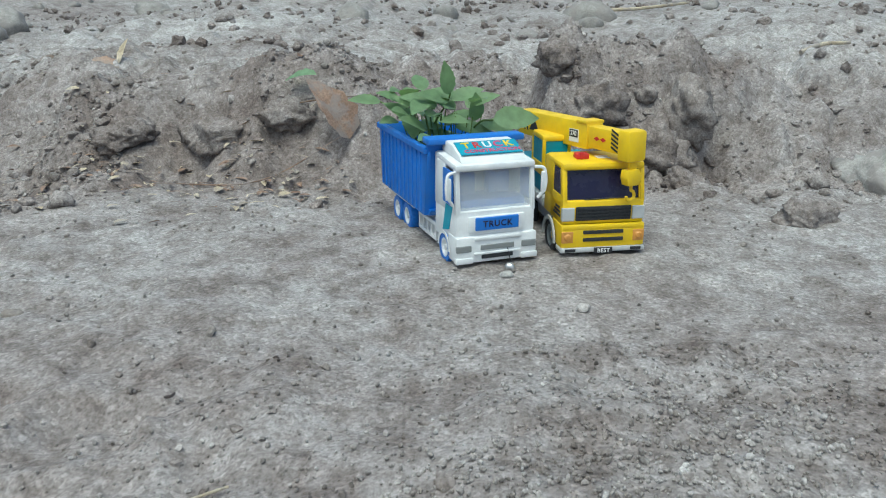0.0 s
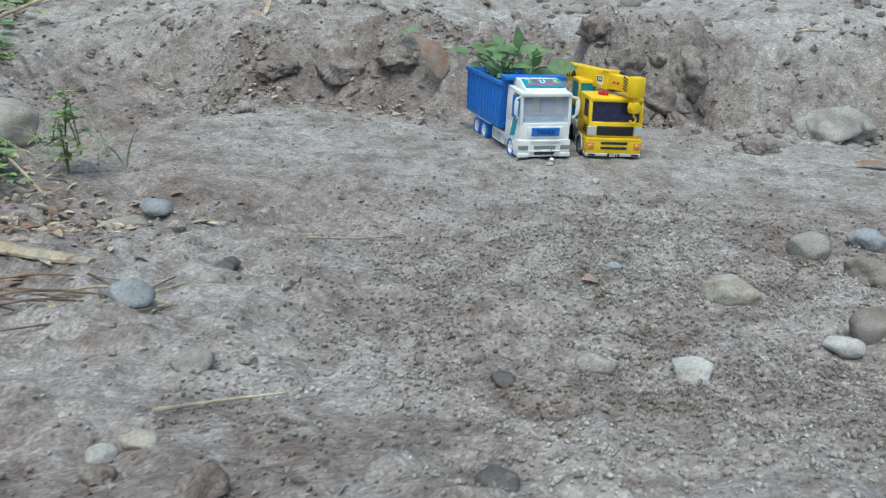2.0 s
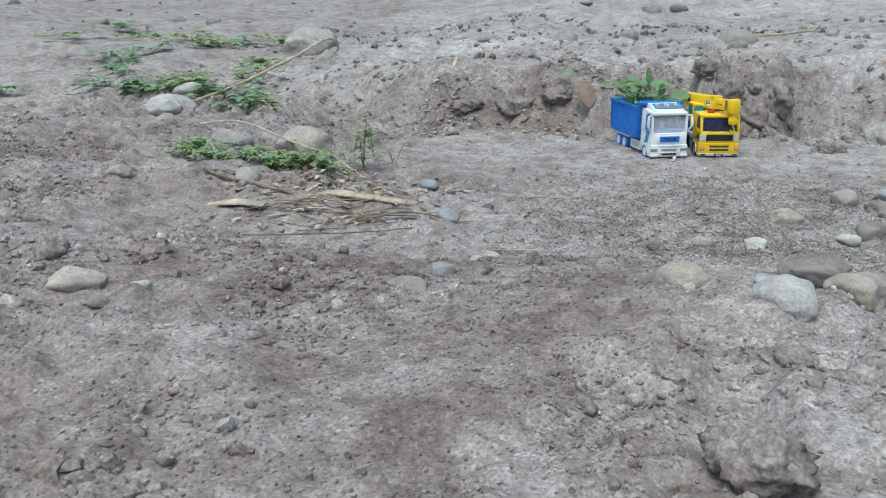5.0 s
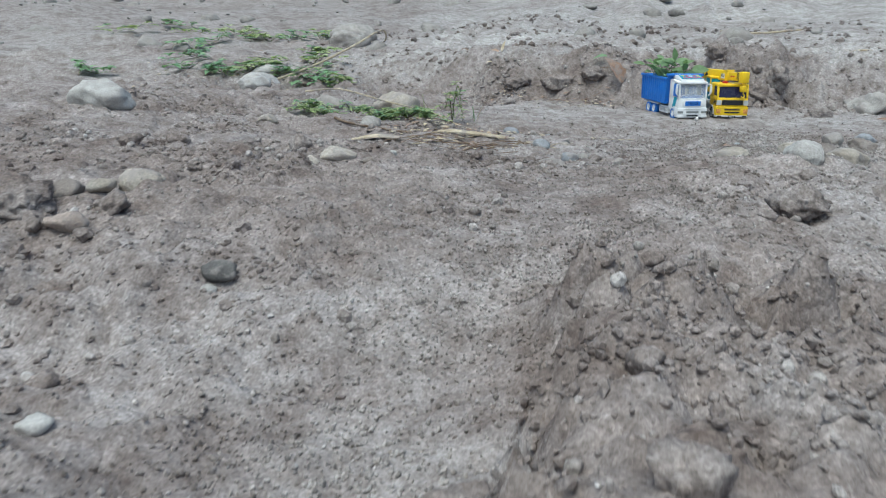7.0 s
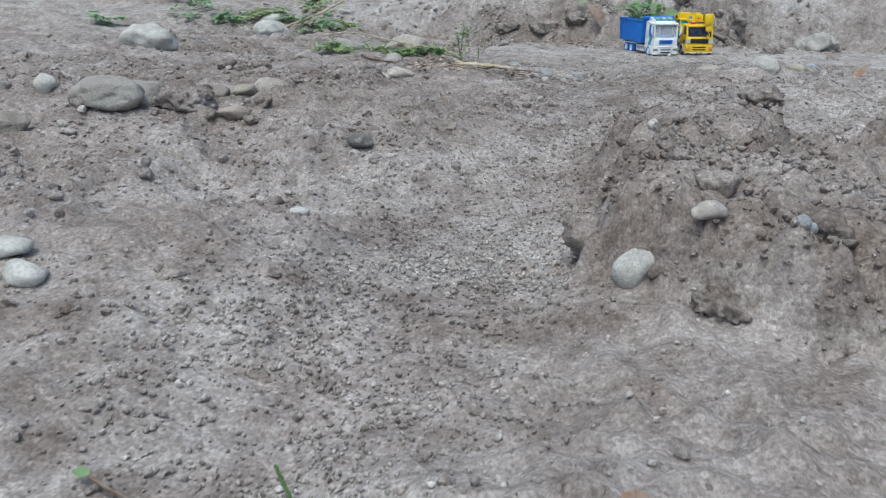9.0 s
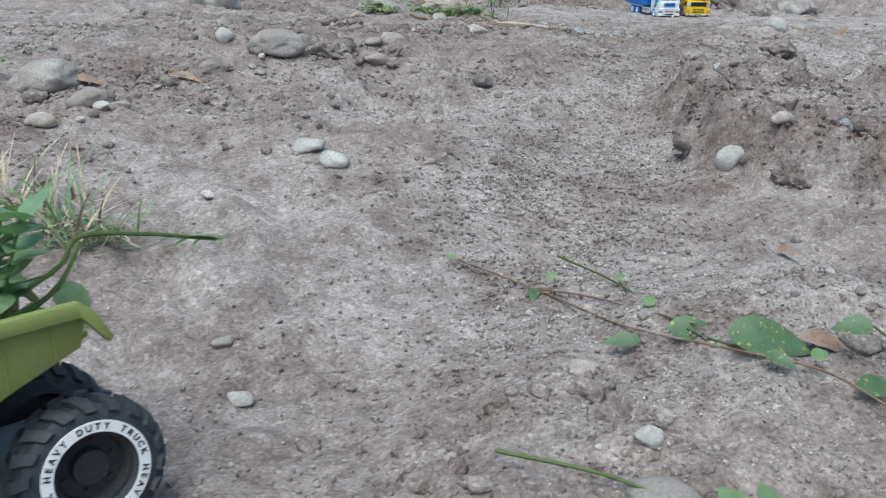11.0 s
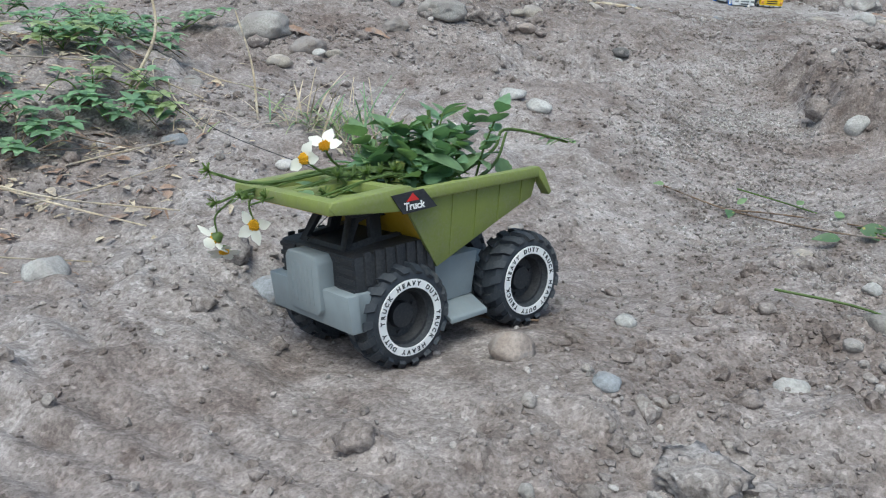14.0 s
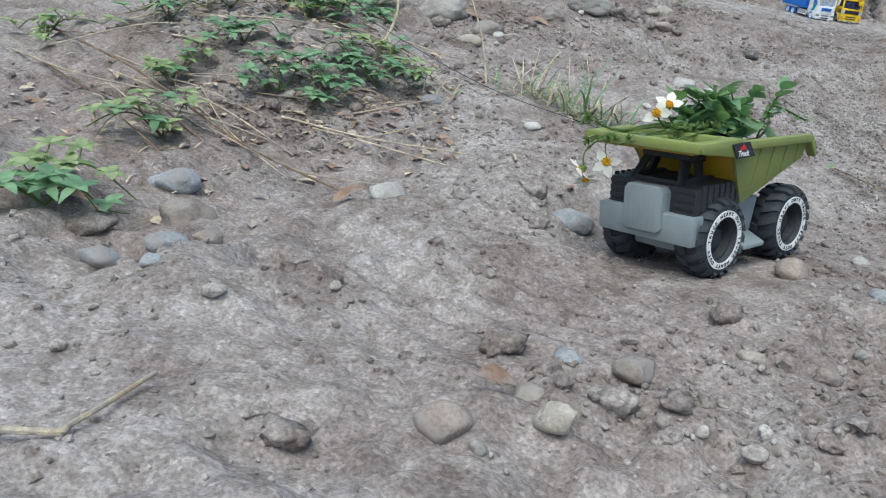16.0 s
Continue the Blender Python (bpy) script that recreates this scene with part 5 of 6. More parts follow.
def stem(parent, points, r=0.0011, mat=None, taper=0.7):
    part("stem", tube(bmesh.new(), bend(points, 5), r, 6, taper), mat or STEM, parent, "", True)


def leaf_part(parent, base, way, face, long, wide, mat=None, droop=0.25, teeth=0.05):
    part("leaf", leaf(bmesh.new(), base, way, face, long, wide, droop, teeth, 0.2, 11), mat or LEAF, parent, "", True)


def truck_bouquet(m):
    t = thing("flower_bunch", m, "green leaves and white daisies heaped in the green truck bed", "flowers")
    stem(t, [(0.03, -0.01, 0.110), (0.070, -0.004, 0.138), (0.081, 0, 0.150)])
    flower(t, (0.081, 0, 0.152), (0.45, 0.55, 0.65), 0.0105)
    stem(t, [(0.03, -0.01, 0.112), (0.08, -0.004, 0.134), (0.096, 0, 0.144)])
    flower(t, (0.097, 0, 0.146), (0.9, 0.35, 0.0), 0.0105)
    stem(t, [(0.0, 0.015, 0.120), (0.05, 0.0, 0.134), (0.115, -0.024, 0.130), (0.149, -0.030, 0.141)], 0.0014)
    stem(t, [(0.01, -0.02, 0.118), (0.06, -0.02, 0.133), (0.12, -0.03, 0.126), (0.146, -0.030, 0.121)])
    bud(t, (0.150, -0.03, 0.142), (0.7, 0, 0.6)), bud(t, (0.147, -0.03, 0.121), (1, 0, 0.1)), bud(t, (0.135, -0.02, 0.124), (0.6, 0, 0.6), 0.006)
    stem(t, [(0.118, -0.03, 0.126), (0.124, -0.031, 0.116), (0.122, -0.03, 0.104)], 0.0008)
    flower(t, (0.122, -0.03, 0.102), (0.75, 0.5, -0.1), 0.0105)
    stem(t, [(0.135, -0.030, 0.122), (0.147, -0.034, 0.112), (0.147, -0.035, 0.100)], 0.0008)
    flower(t, (0.147, -0.036, 0.097), (0.4, -0.5, -0.5), 0.011)
    flower(t, (0.144, -0.034, 0.088), (0.3, 0.6, -0.8), 0.009)
    for k in range(5):
        bud(t, (0.075 - 0.009 * k, 0.004 + 0.004 * k, 0.131), (0.4, 0.3, 0.6), 0.009)
    # the long sprig that hangs out over the tailboard
    stem(t, [(0.02, 0.01, 0.115), (-0.03, 0.008, 0.120), (-0.07, 0.004, 0.133), (-0.085, 0.0, 0.146), (-0.12, 0, 0.140), (-0.161, 0, 0.128)], 0.0016)
    stem(t, [(-0.04, 0.012, 0.112), (-0.066, 0.010, 0.124), (-0.084, 0.004, 0.144)], 0.0016)
    for k in range(7):
        leaf_part(t, (-0.14 - 0.004 * k, 0, 0.134 - 0.001 * k), any_way(0.2) + Vector((-0.6, 0, 0)), (0, 0, 1), rnd.uniform(0.010, 0.018), 0.006)
    leaf_part(t, (-0.068, 0.008, 0.126), (-0.3, 0.5, -0.8), (0, 1, 0.3), 0.026, 0.017)
    leaf_part(t, (-0.055, 0.004, 0.128), (0.9, 0.1, 0.55), (0, 0.5, 1), 0.038, 0.024, None, 0.1)
    part("cut_stalk", tube(bmesh.new(), [(-0.028, -0.02, 0.112), (-0.034, -0.03, 0.165)], 0.0017, 7), STEM, t, "pale cut stalk", True)
    # sprigs with leaves in pairs, and loose leaves under them
    for k in range(22):
        x, y = rnd.uniform(-0.055, 0.045), rnd.uniform(-0.034, 0.034)
        d = any_way(0.2)
        rise = rnd.uniform(0.018, 0.046) * (1.15 if x < 0.02 else 0.7)
        pts = bend([(x, y, 0.106), (x + 0.010 * d.x, y + 0.008 * d.y, 0.112 + 0.5 * rise), (x + 0.024 * d.x, y + 0.018 * d.y, 0.114 + rise)], 4)
        stem(t, pts[::2], rnd.uniform(0.0008, 0.0013))
        for j, p in enumerate(pts[3:]):
            for side in (-1, 1):
                w = Vector((d.y * side, -d.x * side, 0)) + 0.5 * d + Vector((0, 0, rnd.uniform(-0.15, 0.95)))
                long = rnd.uniform(0.013, 0.026)
                leaf_part(t, p, w, (rnd.uniform(-0.6, 0.6), rnd.uniform(-0.6, 0.6), 1), long, long * rnd.uniform(0.5, 0.68), LEAF_BLUE if rnd.random() < 0.6 else LEAF, rnd.uniform(-0.1, 0.5))
    for k in range(30):
        x, y = rnd.uniform(-0.056, 0.03), rnd.uniform(-0.038, 0.038)
        long = rnd.uniform(0.018, 0.034)
        leaf_part(t, (x, y, 0.108 + rnd.uniform(0, 0.022)), any_way(0.9), (rnd.uniform(-0.5, 0.5), rnd.uniform(-0.5, 0.5), 1), long, long * rnd.uniform(0.5, 0.68), LEAF_BLUE if rnd.random() < 0.5 else LEAF, rnd.uniform(0, 0.5))
    # thin stems and buds lying forward over the cab guard
    for k in range(9):
        y, end = rnd.uniform(-0.035, 0.03), rnd.uniform(0.085, 0.135)
        stem(t, [(0.0, y * 0.6, 0.120), (0.05, y, 0.128 + rnd.uniform(0, 0.006)), (end, y - 0.008, 0.119 + rnd.uniform(0, 0.006))], 0.0009)
        if k % 2:
            bud(t, (end, y - 0.008, 0.124), (0.8, 0, 0.4), 0.006)
        else:
            leaf_part(t, (end - 0.01, y - 0.006, 0.123), any_way(0.3) + Vector((0.6, 0, 0)), (0, 0, 1), 0.02, 0.009)


def bed_leaves(m):
    t = thing("leaf_bunch", m, "sprigs of broad green leaves lying in the blue truck bed", "leaves")
    stem(t, [(-0.02, 0.17, 0.06), (-0.01, 0.14, 0.105), (0.0, 0.12, 0.135), (-0.005, 0.11, 0.155)], 0.0012)
    stem(t, [(-0.01, 0.15, 0.06), (-0.03, 0.17, 0.11), (-0.05, 0.19, 0.125)], 0.0012)
    stem(t, [(0.0, 0.13, 0.06), (0.02, 0.10, 0.11), (0.03, 0.08, 0.118)], 0.0012)
    for x, y, z, w, f, long in ((-0.005, 0.11, 0.140, (-0.1, -0.1, 1), (0.2, -1, 0.2), 0.032), (0.0, 0.12, 0.132, (-0.9, -0.1, 0.3), (0, -0.6, 1), 0.036),
                                (0.0, 0.115, 0.134, (0.9, -0.2, 0.35), (0, -0.6, 1), 0.034), (-0.01, 0.13, 0.120, (-0.4, -0.7, 0.1), (0, -0.3, 1), 0.034),
                                (0.03, 0.08, 0.118, (0.95, -0.15, 0.05), (-0.1, -0.9, 0.7), 0.046), (0.02, 0.10, 0.115, (-0.1, -0.3, 0.7), (0, -1, 0.3), 0.03),
                                (-0.05, 0.19, 0.125, (-0.95, 0, 0.15), (0, -0.5, 1), 0.034), (-0.03, 0.15, 0.112, (-0.2, -0.9, -0.3), (0, -0.6, 1), 0.036),
                                (0.01, 0.14, 0.112, (0.5, -0.5, 0.2), (0, -0.5, 1), 0.033)):
        leaf_part(t, (x, y, z), w, f, long, long * 0.55, LEAF, 0.1)
    for k in range(28):
        x, y = rnd.uniform(-0.036, 0.03), rnd.uniform(0.09, 0.19)
        long = rnd.uniform(0.024, 0.038)
        leaf_part(t, (x, y, rnd.uniform(0.105, 0.135)), any_way(0.8), (0, -0.6, 1), long, long * 0.55, LEAF, 0.2)
        stem(t, [(x * 0.4, y, 0.06), (x * 0.8, y, 0.10), (x, y, 0.12)], 0.0007)
    for k in range(26):
        x, y = rnd.uniform(-0.034, 0.032), rnd.uniform(0.08, 0.185)
        long = rnd.uniform(0.022, 0.036)
        leaf_part(t, (x, y, rnd.uniform(0.075, 0.105)), any_way(0.7), (0, -0.3, 1), long, long * 0.58, LEAF if rnd.random() < 0.7 else LEAF_BLUE)


truck_bouquet(TRUCK)
bed_leaves(TIPPER)


def on(x, y, up=0.0):
    return Vector((x, y, float(ground_z(x, y)) + up))


def creeper(name, label, x, y, runs, reach, size, mat, leaflets=5, high=0.02, sprays=6, plump=0.42):
    """A low weed: runners over the soil, each with sprays of small leaves."""
    t = thing(name, Matrix.Translation(on(x, y)), label, "weed", "weeds on the ground")
    o = on(x, y)
    for k in range(runs):
        a = rnd.uniform(0, 6.283)
        far = reach * rnd.uniform(0.45, 1.0)
        pts = []
        for j in range(4):
            f = j / 3
            px, py = x + far * f * math.cos(a + 0.5 * f), y + far * f * math.sin(a + 0.5 * f)
            pts.append(on(px, py, 0.003 + high * math.sin(f * 2.6) * rnd.uniform(0.5, 1.1)) - o)
        path = bend(pts, 5)
        part("runner", tube(bmesh.new(), path, 0.0011, 5, 0.6), STEM if rnd.random() < 0.6 else TWIG, t)
        for j in range(sprays):
            p = path[min(len(path) - 1, 1 + int((len(path) - 1) * (j + rnd.random()) / sprays))]
            bm = bmesh.new()
            way = any_way(0.9)
            tip = p + Vector((way.x, way.y, abs(way.z) + 0.4)).normalized() * size * 0.8
            tube(bm, [p, tip], 0.0006, 4)
            b = rnd.uniform(0, 6.283)
            for q in range(leaflets):
                w = Vector((math.cos(b + 6.283 * q / leaflets), math.sin(b + 6.283 * q / leaflets), rnd.uniform(0.0, 0.5)))
                leaf(bm, tip, w, (0, 0, 1), size * rnd.uniform(0.7, 1.1), size * plump * rnd.uniform(0.8, 1.2), rnd.uniform(0.1, 0.5), 0.05, 0.2, 5)
            part("leaf_spray", bm, mat if rnd.random() < 0.8 else LEAF_BLUE, t, "", True)
    return t


def grass_tuft(x, y, blades, high, label):
    t = thing("grass_tuft", Matrix.Translation(on(x, y)), label, "grass", "weeds on the ground")
    for k in range(blades):
        a, lean = rnd.uniform(0, 6.283), abs(rnd.gauss(0, 1.3)) + 0.1
        b = Vector((rnd.gauss(0, 0.032), rnd.gauss(0, 0.018), 0))
        h = high * rnd.uniform(0.25, 1.0)
        way = Vector((math.cos(a) * lean, math.sin(a) * lean, 1))
        bm = leaf(bmesh.new(), b, way, (-math.cos(a), -math.sin(a), 0.2), h, rnd.uniform(0.0015, 0.0032), rnd.uniform(0.1, 0.7), 0, 0.3, 6)
        part("blade", bm, STRAW if rnd.random() < 0.5 else WEED if rnd.random() < 0.6 else LEAF_BLUE, t, "", True)


WEEDY = "low creeping green weed with small leaves on dry runners"
for x, y in ((-0.84, 0.52), (-0.77, 0.50), (-0.71, 0.47), (-0.665, 0.45), (-0.62, 0.425), (-0.575, 0.405), (-0.90, 0.56)):
    creeper("creeping_weed", WEEDY, x, y, 7, 0.075, 0.0125, WEED, 5, 0.022, 7, 0.55)
creeper("creeping_weed", "small upright weed with narrow leaves beside a stone", -0.525, 0.49, 3, 0.05, 0.014, WEED, 5, 0.085, 8, 0.5)
FINGERED = "creeping weed with five-fingered leaves on dry stalks"
for x, y in ((-1.394, -1.617), (-1.335, -1.765), (-1.332, -1.986), (-1.353, -1.482), (-1.327, -1.288), (-1.263, -1.339), (-1.263, -1.588),
             (-1.22, -1.60), (-1.173, -1.471), (-1.366, -1.914), (-1.467, -1.464), (-1.635, -0.94), (-1.303, -1.338), (-1.208, -1.468), (-1.476, -0.933), (-1.233, -1.253),
             (-1.149, -1.422), (-1.274, -1.025), (-1.42, -1.20), (-1.55, -1.30), (-1.60, -1.55), (-1.36, -1.10), (-1.30, -1.19), (-1.42, -1.36)):
    creeper("creeping_weed", FINGERED, x, y, 4, 0.085, 0.0185, WEED if rnd.random() < 0.35 else LEAF_BLUE, 5, 0.025, 3, 0.58)
for x, y in ((-1.86, 2.1), (-1.81, 2.45), (-1.62, 2.42), (-1.55, 2.63), (-1.66, 1.42), (-1.49, 1.37), (-1.39, 1.48), (-1.25, 1.37), (-1.15, 1.31), (-1.3, 1.82), (-1.85, 1.88)):
    creeper("creeping_weed", "scattered broad weed leaves among dry litter", x, y, 4, 0.09 + 0.03 * y, 0.020 + 0.004 * y, LEAF_BLUE if rnd.random() < 0.6 else WEED, 3, 0.02, 3, 0.85)
for x, y, reach in ((-1.98, 1.33, 0.13), (-2.57, 2.97, 0.22), (-1.78, 2.56, 0.22), (-1.085, 1.25, 0.10), (-1.323, 1.41, 0.12), (-1.398, 1.355, 0.10), (-1.557, 1.35, 0.10), (-2.53, 2.59, 0.2), (-2.2, 2.75, 0.22), (-1.95, 2.62, 0.18),
                    (-1.5, 2.5, 0.2), (-1.2, 1.5, 0.12), (-1.0, 1.10, 0.08), (-1.25, 1.75, 0.12), (-1.7, 1.6, 0.12)):
    creeper("creeping_weed", "patch of low broad-leaved weeds at the slope's foot", x, y, 4, reach, 0.021 + 0.05 * reach, WEED if rnd.random() < 0.6 else LEAF_BLUE, 4, 0.022, 3, 0.85)
for x, y, n, h in ((-0.877, -1.462, 120, 0.095), (-0.95, -1.42, 70, 0.07), (-0.545, 0.545, 26, 0.09), (-1.08, -1.46, 14, 0.05), (-0.66, 0.60, 16, 0.06)):
    grass_tuft(x, y, n, h, "tuft of half-dry grass with straw-coloured blades")


def twig(name, label, points, r, mat, category="stick", taper=0.6, group="sticks on the ground"):
    pts = [on(x, y, up) for x, y, up in points]
    me = tube(bmesh.new(), [p - pts[0] for p in bend(pts, 6)], r, 7, taper)
    ob = part(name, me, mat, None, "", True)
    ob.location = pts[0]
    return tagged(ob, label, category, group)


# the cut branch with broad leaves lying by the rut
branch = thing("leafy_branch", Matrix.Translation(on(-0.30, -1.665) + Vector((0.004, -0.018, -0.004))), "cut green branch with broad spotted leaves lying on the soil", "branch")
o = on(-0.30, -1.665)
for pts in (((-0.539, -1.416, 0.010), (-0.471, -1.451, 0.008), (-0.417, -1.571, 0.008), (-0.367, -1.635, 0.010), (-0.318, -1.669, 0.010), (-0.282, -1.698, 0.010), (-0.23, -1.725, 0.012)),
            ((-0.448, -1.390, 0.012), (-0.406, -1.472, 0.010), (-0.378, -1.596, 0.008), (-0.350, -1.645, 0.008)),
            ((-0.471, -1.451, 0.008), (-0.430, -1.500, 0.012), (-0.372, -1.600, 0.010)),
            ((-0.275, -1.690, 0.010), (-0.272, -1.660, 0.022), (-0.262, -1.640, 0.036)),
            ((-0.268, -1.655, 0.024), (-0.283, -1.648, 0.030)), ((-0.268, -1.655, 0.024), (-0.252, -1.650, 0.024))):
    stem(branch, [on(*p) - o for p in pts], 0.0011, TWIG if pts[0][2] < 0.012 else STEM)
for x, y, up, w, long, wide in ((-0.362, -1.632, 0.014, (0.9, -0.15, 0.06), 0.052, 0.029), (-0.390, -1.596, 0.012, (0.9, -0.25, 0.08), 0.037, 0.020), (-0.408, -1.602, 0.012, (-0.9, -0.1, 0.1), 0.024, 0.011),
                                (-0.262, -1.640, 0.036, (0.15, 0.25, 0.9), 0.030, 0.022), (-0.283, -1.648, 0.030, (-0.9, 0.05, 0.0), 0.022, 0.014), (-0.252, -1.650, 0.026, (0.7, -0.3, -0.25), 0.026, 0.013),
                                (-0.320, -1.662, 0.014, (0.8, 0.5, 0.3), 0.014, 0.009), (-0.300, -1.680, 0.012, (0.8, 0.2, 0.1), 0.026, 0.015), (-0.275, -1.702, 0.014, (0.8, -0.1, 0.1), 0.034, 0.019),
                                (-0.262, -1.690, 0.016, (0.9, 0.3, 0.1), 0.034, 0.018), (-0.255, -1.715, 0.014, (0.7, -0.5, 0.05), 0.036, 0.020), (-0.240, -1.700, 0.012, (0.9, 0.2, 0.2), 0.030, 0.017),
                                (-0.398, -1.560, 0.012, (0.3, 0.4, 0.3), 0.012, 0.010), (-0.470, -1.455, 0.010, (-0.2, -0.9, 0.0), 0.016, 0.011), (-0.462, -1.450, 0.014, (0.6, 0.2, 0.5), 0.013, 0.007),
                                (-0.539, -1.416, 0.012, (-0.8, 0.1, 0.1), 0.012, 0.006), (-0.406, -1.472, 0.012, (0.6, 0.4, 0.4), 0.011, 0.007), (-0.345, -1.655, 0.010, (0.6, -0.6, 0.1), 0.018, 0.010)):
    leaf_part(branch, on(x, y, up) - o, w, (rnd.uniform(-0.2, 0.1), -0.6, 1), long, wide, BROAD if long > 0.015 else LEAF, 0.3, 0.0)
branch2 = thing("leafy_twig", Matrix.Translation(on(-0.41, -1.80)), "thin green twig with small leaves lying on the soil", "twig")
o = on(-0.41, -1.80)
stem(branch2, [on(*p) - o for p in ((-0.50, -1.755, 0.012), (-0.445, -1.770, 0.010), (-0.39, -1.793, 0.010), (-0.30, -1.815, 0.014))], 0.0012)
for k in range(9):
    x = -0.40 + 0.016 * k
    leaf_part(branch2, on(x, -1.80, 0.014) - o, any_way(0.6), (0, -0.4, 1), rnd.uniform(0.016, 0.03), rnd.uniform(0.009, 0.014), LEAF)

# dry stalks, sticks, bark
twig("dry_stalk", "long bent straw-coloured stalk on the ground", [(-1.30, 1.20, 0.02), (-1.15, 1.32, 0.05), (-1.05, 1.48, 0.07), (-1.0, 1.72, 0.08), (-1.04, 1.95, 0.05), (-1.12, 2.1, 0.02)], 0.0045, STRAW)
twig("dry_stick", "dry pale stick lying on the rising ground", [(0.33, 2.27, 0.01), (0.5, 2.32, 0.02), (0.69, 2.39, 0.01)], 0.006, STRAW)
twig("dry_stick", "short forked dry stick on the bank", [(0.56, 1.31, 0.006), (0.60, 1.325, 0.008), (0.645, 1.33, 0.006)], 0.004, STRAW)
twig("bent_straw", "bent dry straw lying on the soil", [(-1.25, -2.275, 0.004), (-1.16, -2.268, 0.004), (-1.150, -2.255, 0.005), (-1.135, -2.20, 0.008)], 0.0022, STRAW)
twig("dry_twig", "thin brown twig on the sand", [(-0.56, 0.02, 0.006), (-0.40, 0.06, 0.004), (-0.26, 0.13, 0.003)], 0.0012, TWIG)
twig("dry_twig", "thin reddish twig at the foot of the bank", [(-0.34, 0.945, 0.004), (-0.22, 0.955, 0.012), (-0.12, 0.99, 0.03)], 0.001, DEAD)
twig("dry_twig", "thin dry twig on the bank", [(-0.30, 1.05, 0.01), (-0.2, 1.03, 0.03), (-0.06, 1.04, 0.02)], 0.0013, TWIG)
twig("dry_stalk", "slender dry stalk standing in the weeds", [(-1.19, -1.42, -0.005), (-1.17, -1.36, 0.06), (-1.20, -1.30, 0.11)], 0.0025, STRAW)
twig("dry_stalk", "slender dry stalk standing in the weeds", [(-1.02, -1.42, -0.005), (-1.04, -1.38, 0.06), (-1.07, -1.35, 0.115)], 0.0016, STRAW)
twig("dry_vine", "long thin dry vine over the soil", [(-1.62, -1.52, 0.02), (-1.42, -1.66, 0.03), (-1.25, -1.76, 0.02), (-1.12, -1.80, 0.004)], 0.0018, TWIG)
twig("dry_stick", "thin dark stick on the soil", [(-0.736, -1.788, 0.003), (-0.71, -1.797, 0.003), (-0.682, -1.801, 0.003)], 0.0014, TWIG)
twig("dry_stick", "dry grass stem on the sand", [(-0.20, 0.31, 0.003), (-0.15, 0.33, 0.004), (-0.11, 0.36, 0.003)], 0.0013, STRAW)
twig("dry_stick", "dry grass stem lying by the weeds", [(-0.215, -0.03, 0.003), (-0.18, 0.0, 0.004), (-0.15, 0.02, 0.003)], 0.0014, STRAW)


for k in range(44):
    x, y, a, far = rnd.uniform(-1.5, -1.10), rnd.uniform(-1.78, -1.25), rnd.gauss(-0.2, 0.5), rnd.uniform(0.05, 0.13)
    twig("dry_stalk", "slender dry stalk lying among the weeds", [(x - far * math.cos(a), y - far * math.sin(a), 0.004), (x, y, rnd.uniform(0.006, 0.02)), (x + far * math.cos(a + 0.3), y + far * math.sin(a + 0.3), 0.004)], rnd.uniform(0.0008, 0.0016), STRAW if rnd.random() < 0.75 else TWIG)


twig("dry_vine", "long straw-coloured vine arching over the weeds", [(-0.96, 0.70, 0.03), (-0.86, 0.69, 0.05), (-0.70, 0.56, 0.045), (-0.57, 0.44, 0.025), (-0.485, 0.364, 0.004)], 0.0026, STRAW)
for k in range(22):
    x, y, a, far = rnd.gauss(-0.46, 0.07), rnd.gauss(0.13, 0.022), rnd.gauss(0.1, 0.25), rnd.uniform(0.03, 0.09)
    twig("dry_stalk", "thin brown stalk in a heap of dry litter", [(x - far, y - far * a, 0.004), (x, y, rnd.uniform(0.004, 0.014)), (x + far, y + far * a, 0.004)], rnd.uniform(0.0007, 0.0014), TWIG if rnd.random() < 0.65 else STRAW)


def bark(points, wide, label):
    pts = bend([on(*p) for p in points], 6)
    bm = bmesh.new()
    rows = []
    for i, p in enumerate(pts):
        w = wide * (0.35 + 0.65 * math.sin(math.pi * (0.12 + 0.8 * i / len(pts)))) * rnd.uniform(0.8, 1.1)
        rows.append([bm.verts.new(p - pts[0] + Vector((0.2 * s * w, s * w, 0.35 * w * (1 - s * s) + u))) for u in (0, 0.0025) for s in (-1, -0.3, 0.4, 1)])
    for a, b in zip(rows, rows[1:]):
        for i, j in ((0, 1), (1, 2), (2, 3), (3, 7), (7, 6), (6, 5), (5, 4), (4, 0)):
            bm.faces.new((a[i], a[j], b[j], b[i]))
    bm.faces.new([rows[0][i] for i in (0, 1, 2, 3, 7, 6, 5, 4)]), bm.faces.new([rows[-1][i] for i in (4, 5, 6, 7, 3, 2, 1, 0)])
    ob = part("bark_strip", bm, STRAW, None, "", True)
    ob.location = pts[0]
    tagged(ob, label, "bark", "dry litter")


bark([(-0.53, 0.129, 0.005), (-0.5, 0.198, 0.005), (-0.432, 0.186, 0.005), (-0.353, 0.187, 0.005)], 0.011, "pale curled strip of dry bark on the soil")
bark([(-0.675, 0.157, 0.004), (-0.62, 0.14, 0.004), (-0.571, 0.13, 0.004)], 0.012, "pale split piece of dry bark")
twig("dry_vine", "brown fallen vine by the weeds", [(-0.762, 0.317, 0.008), (-0.714, 0.303, 0.008), (-0.565, 0.231, 0.008), (-0.499, 0.204, 0.008)], 0.0032, TWIG)


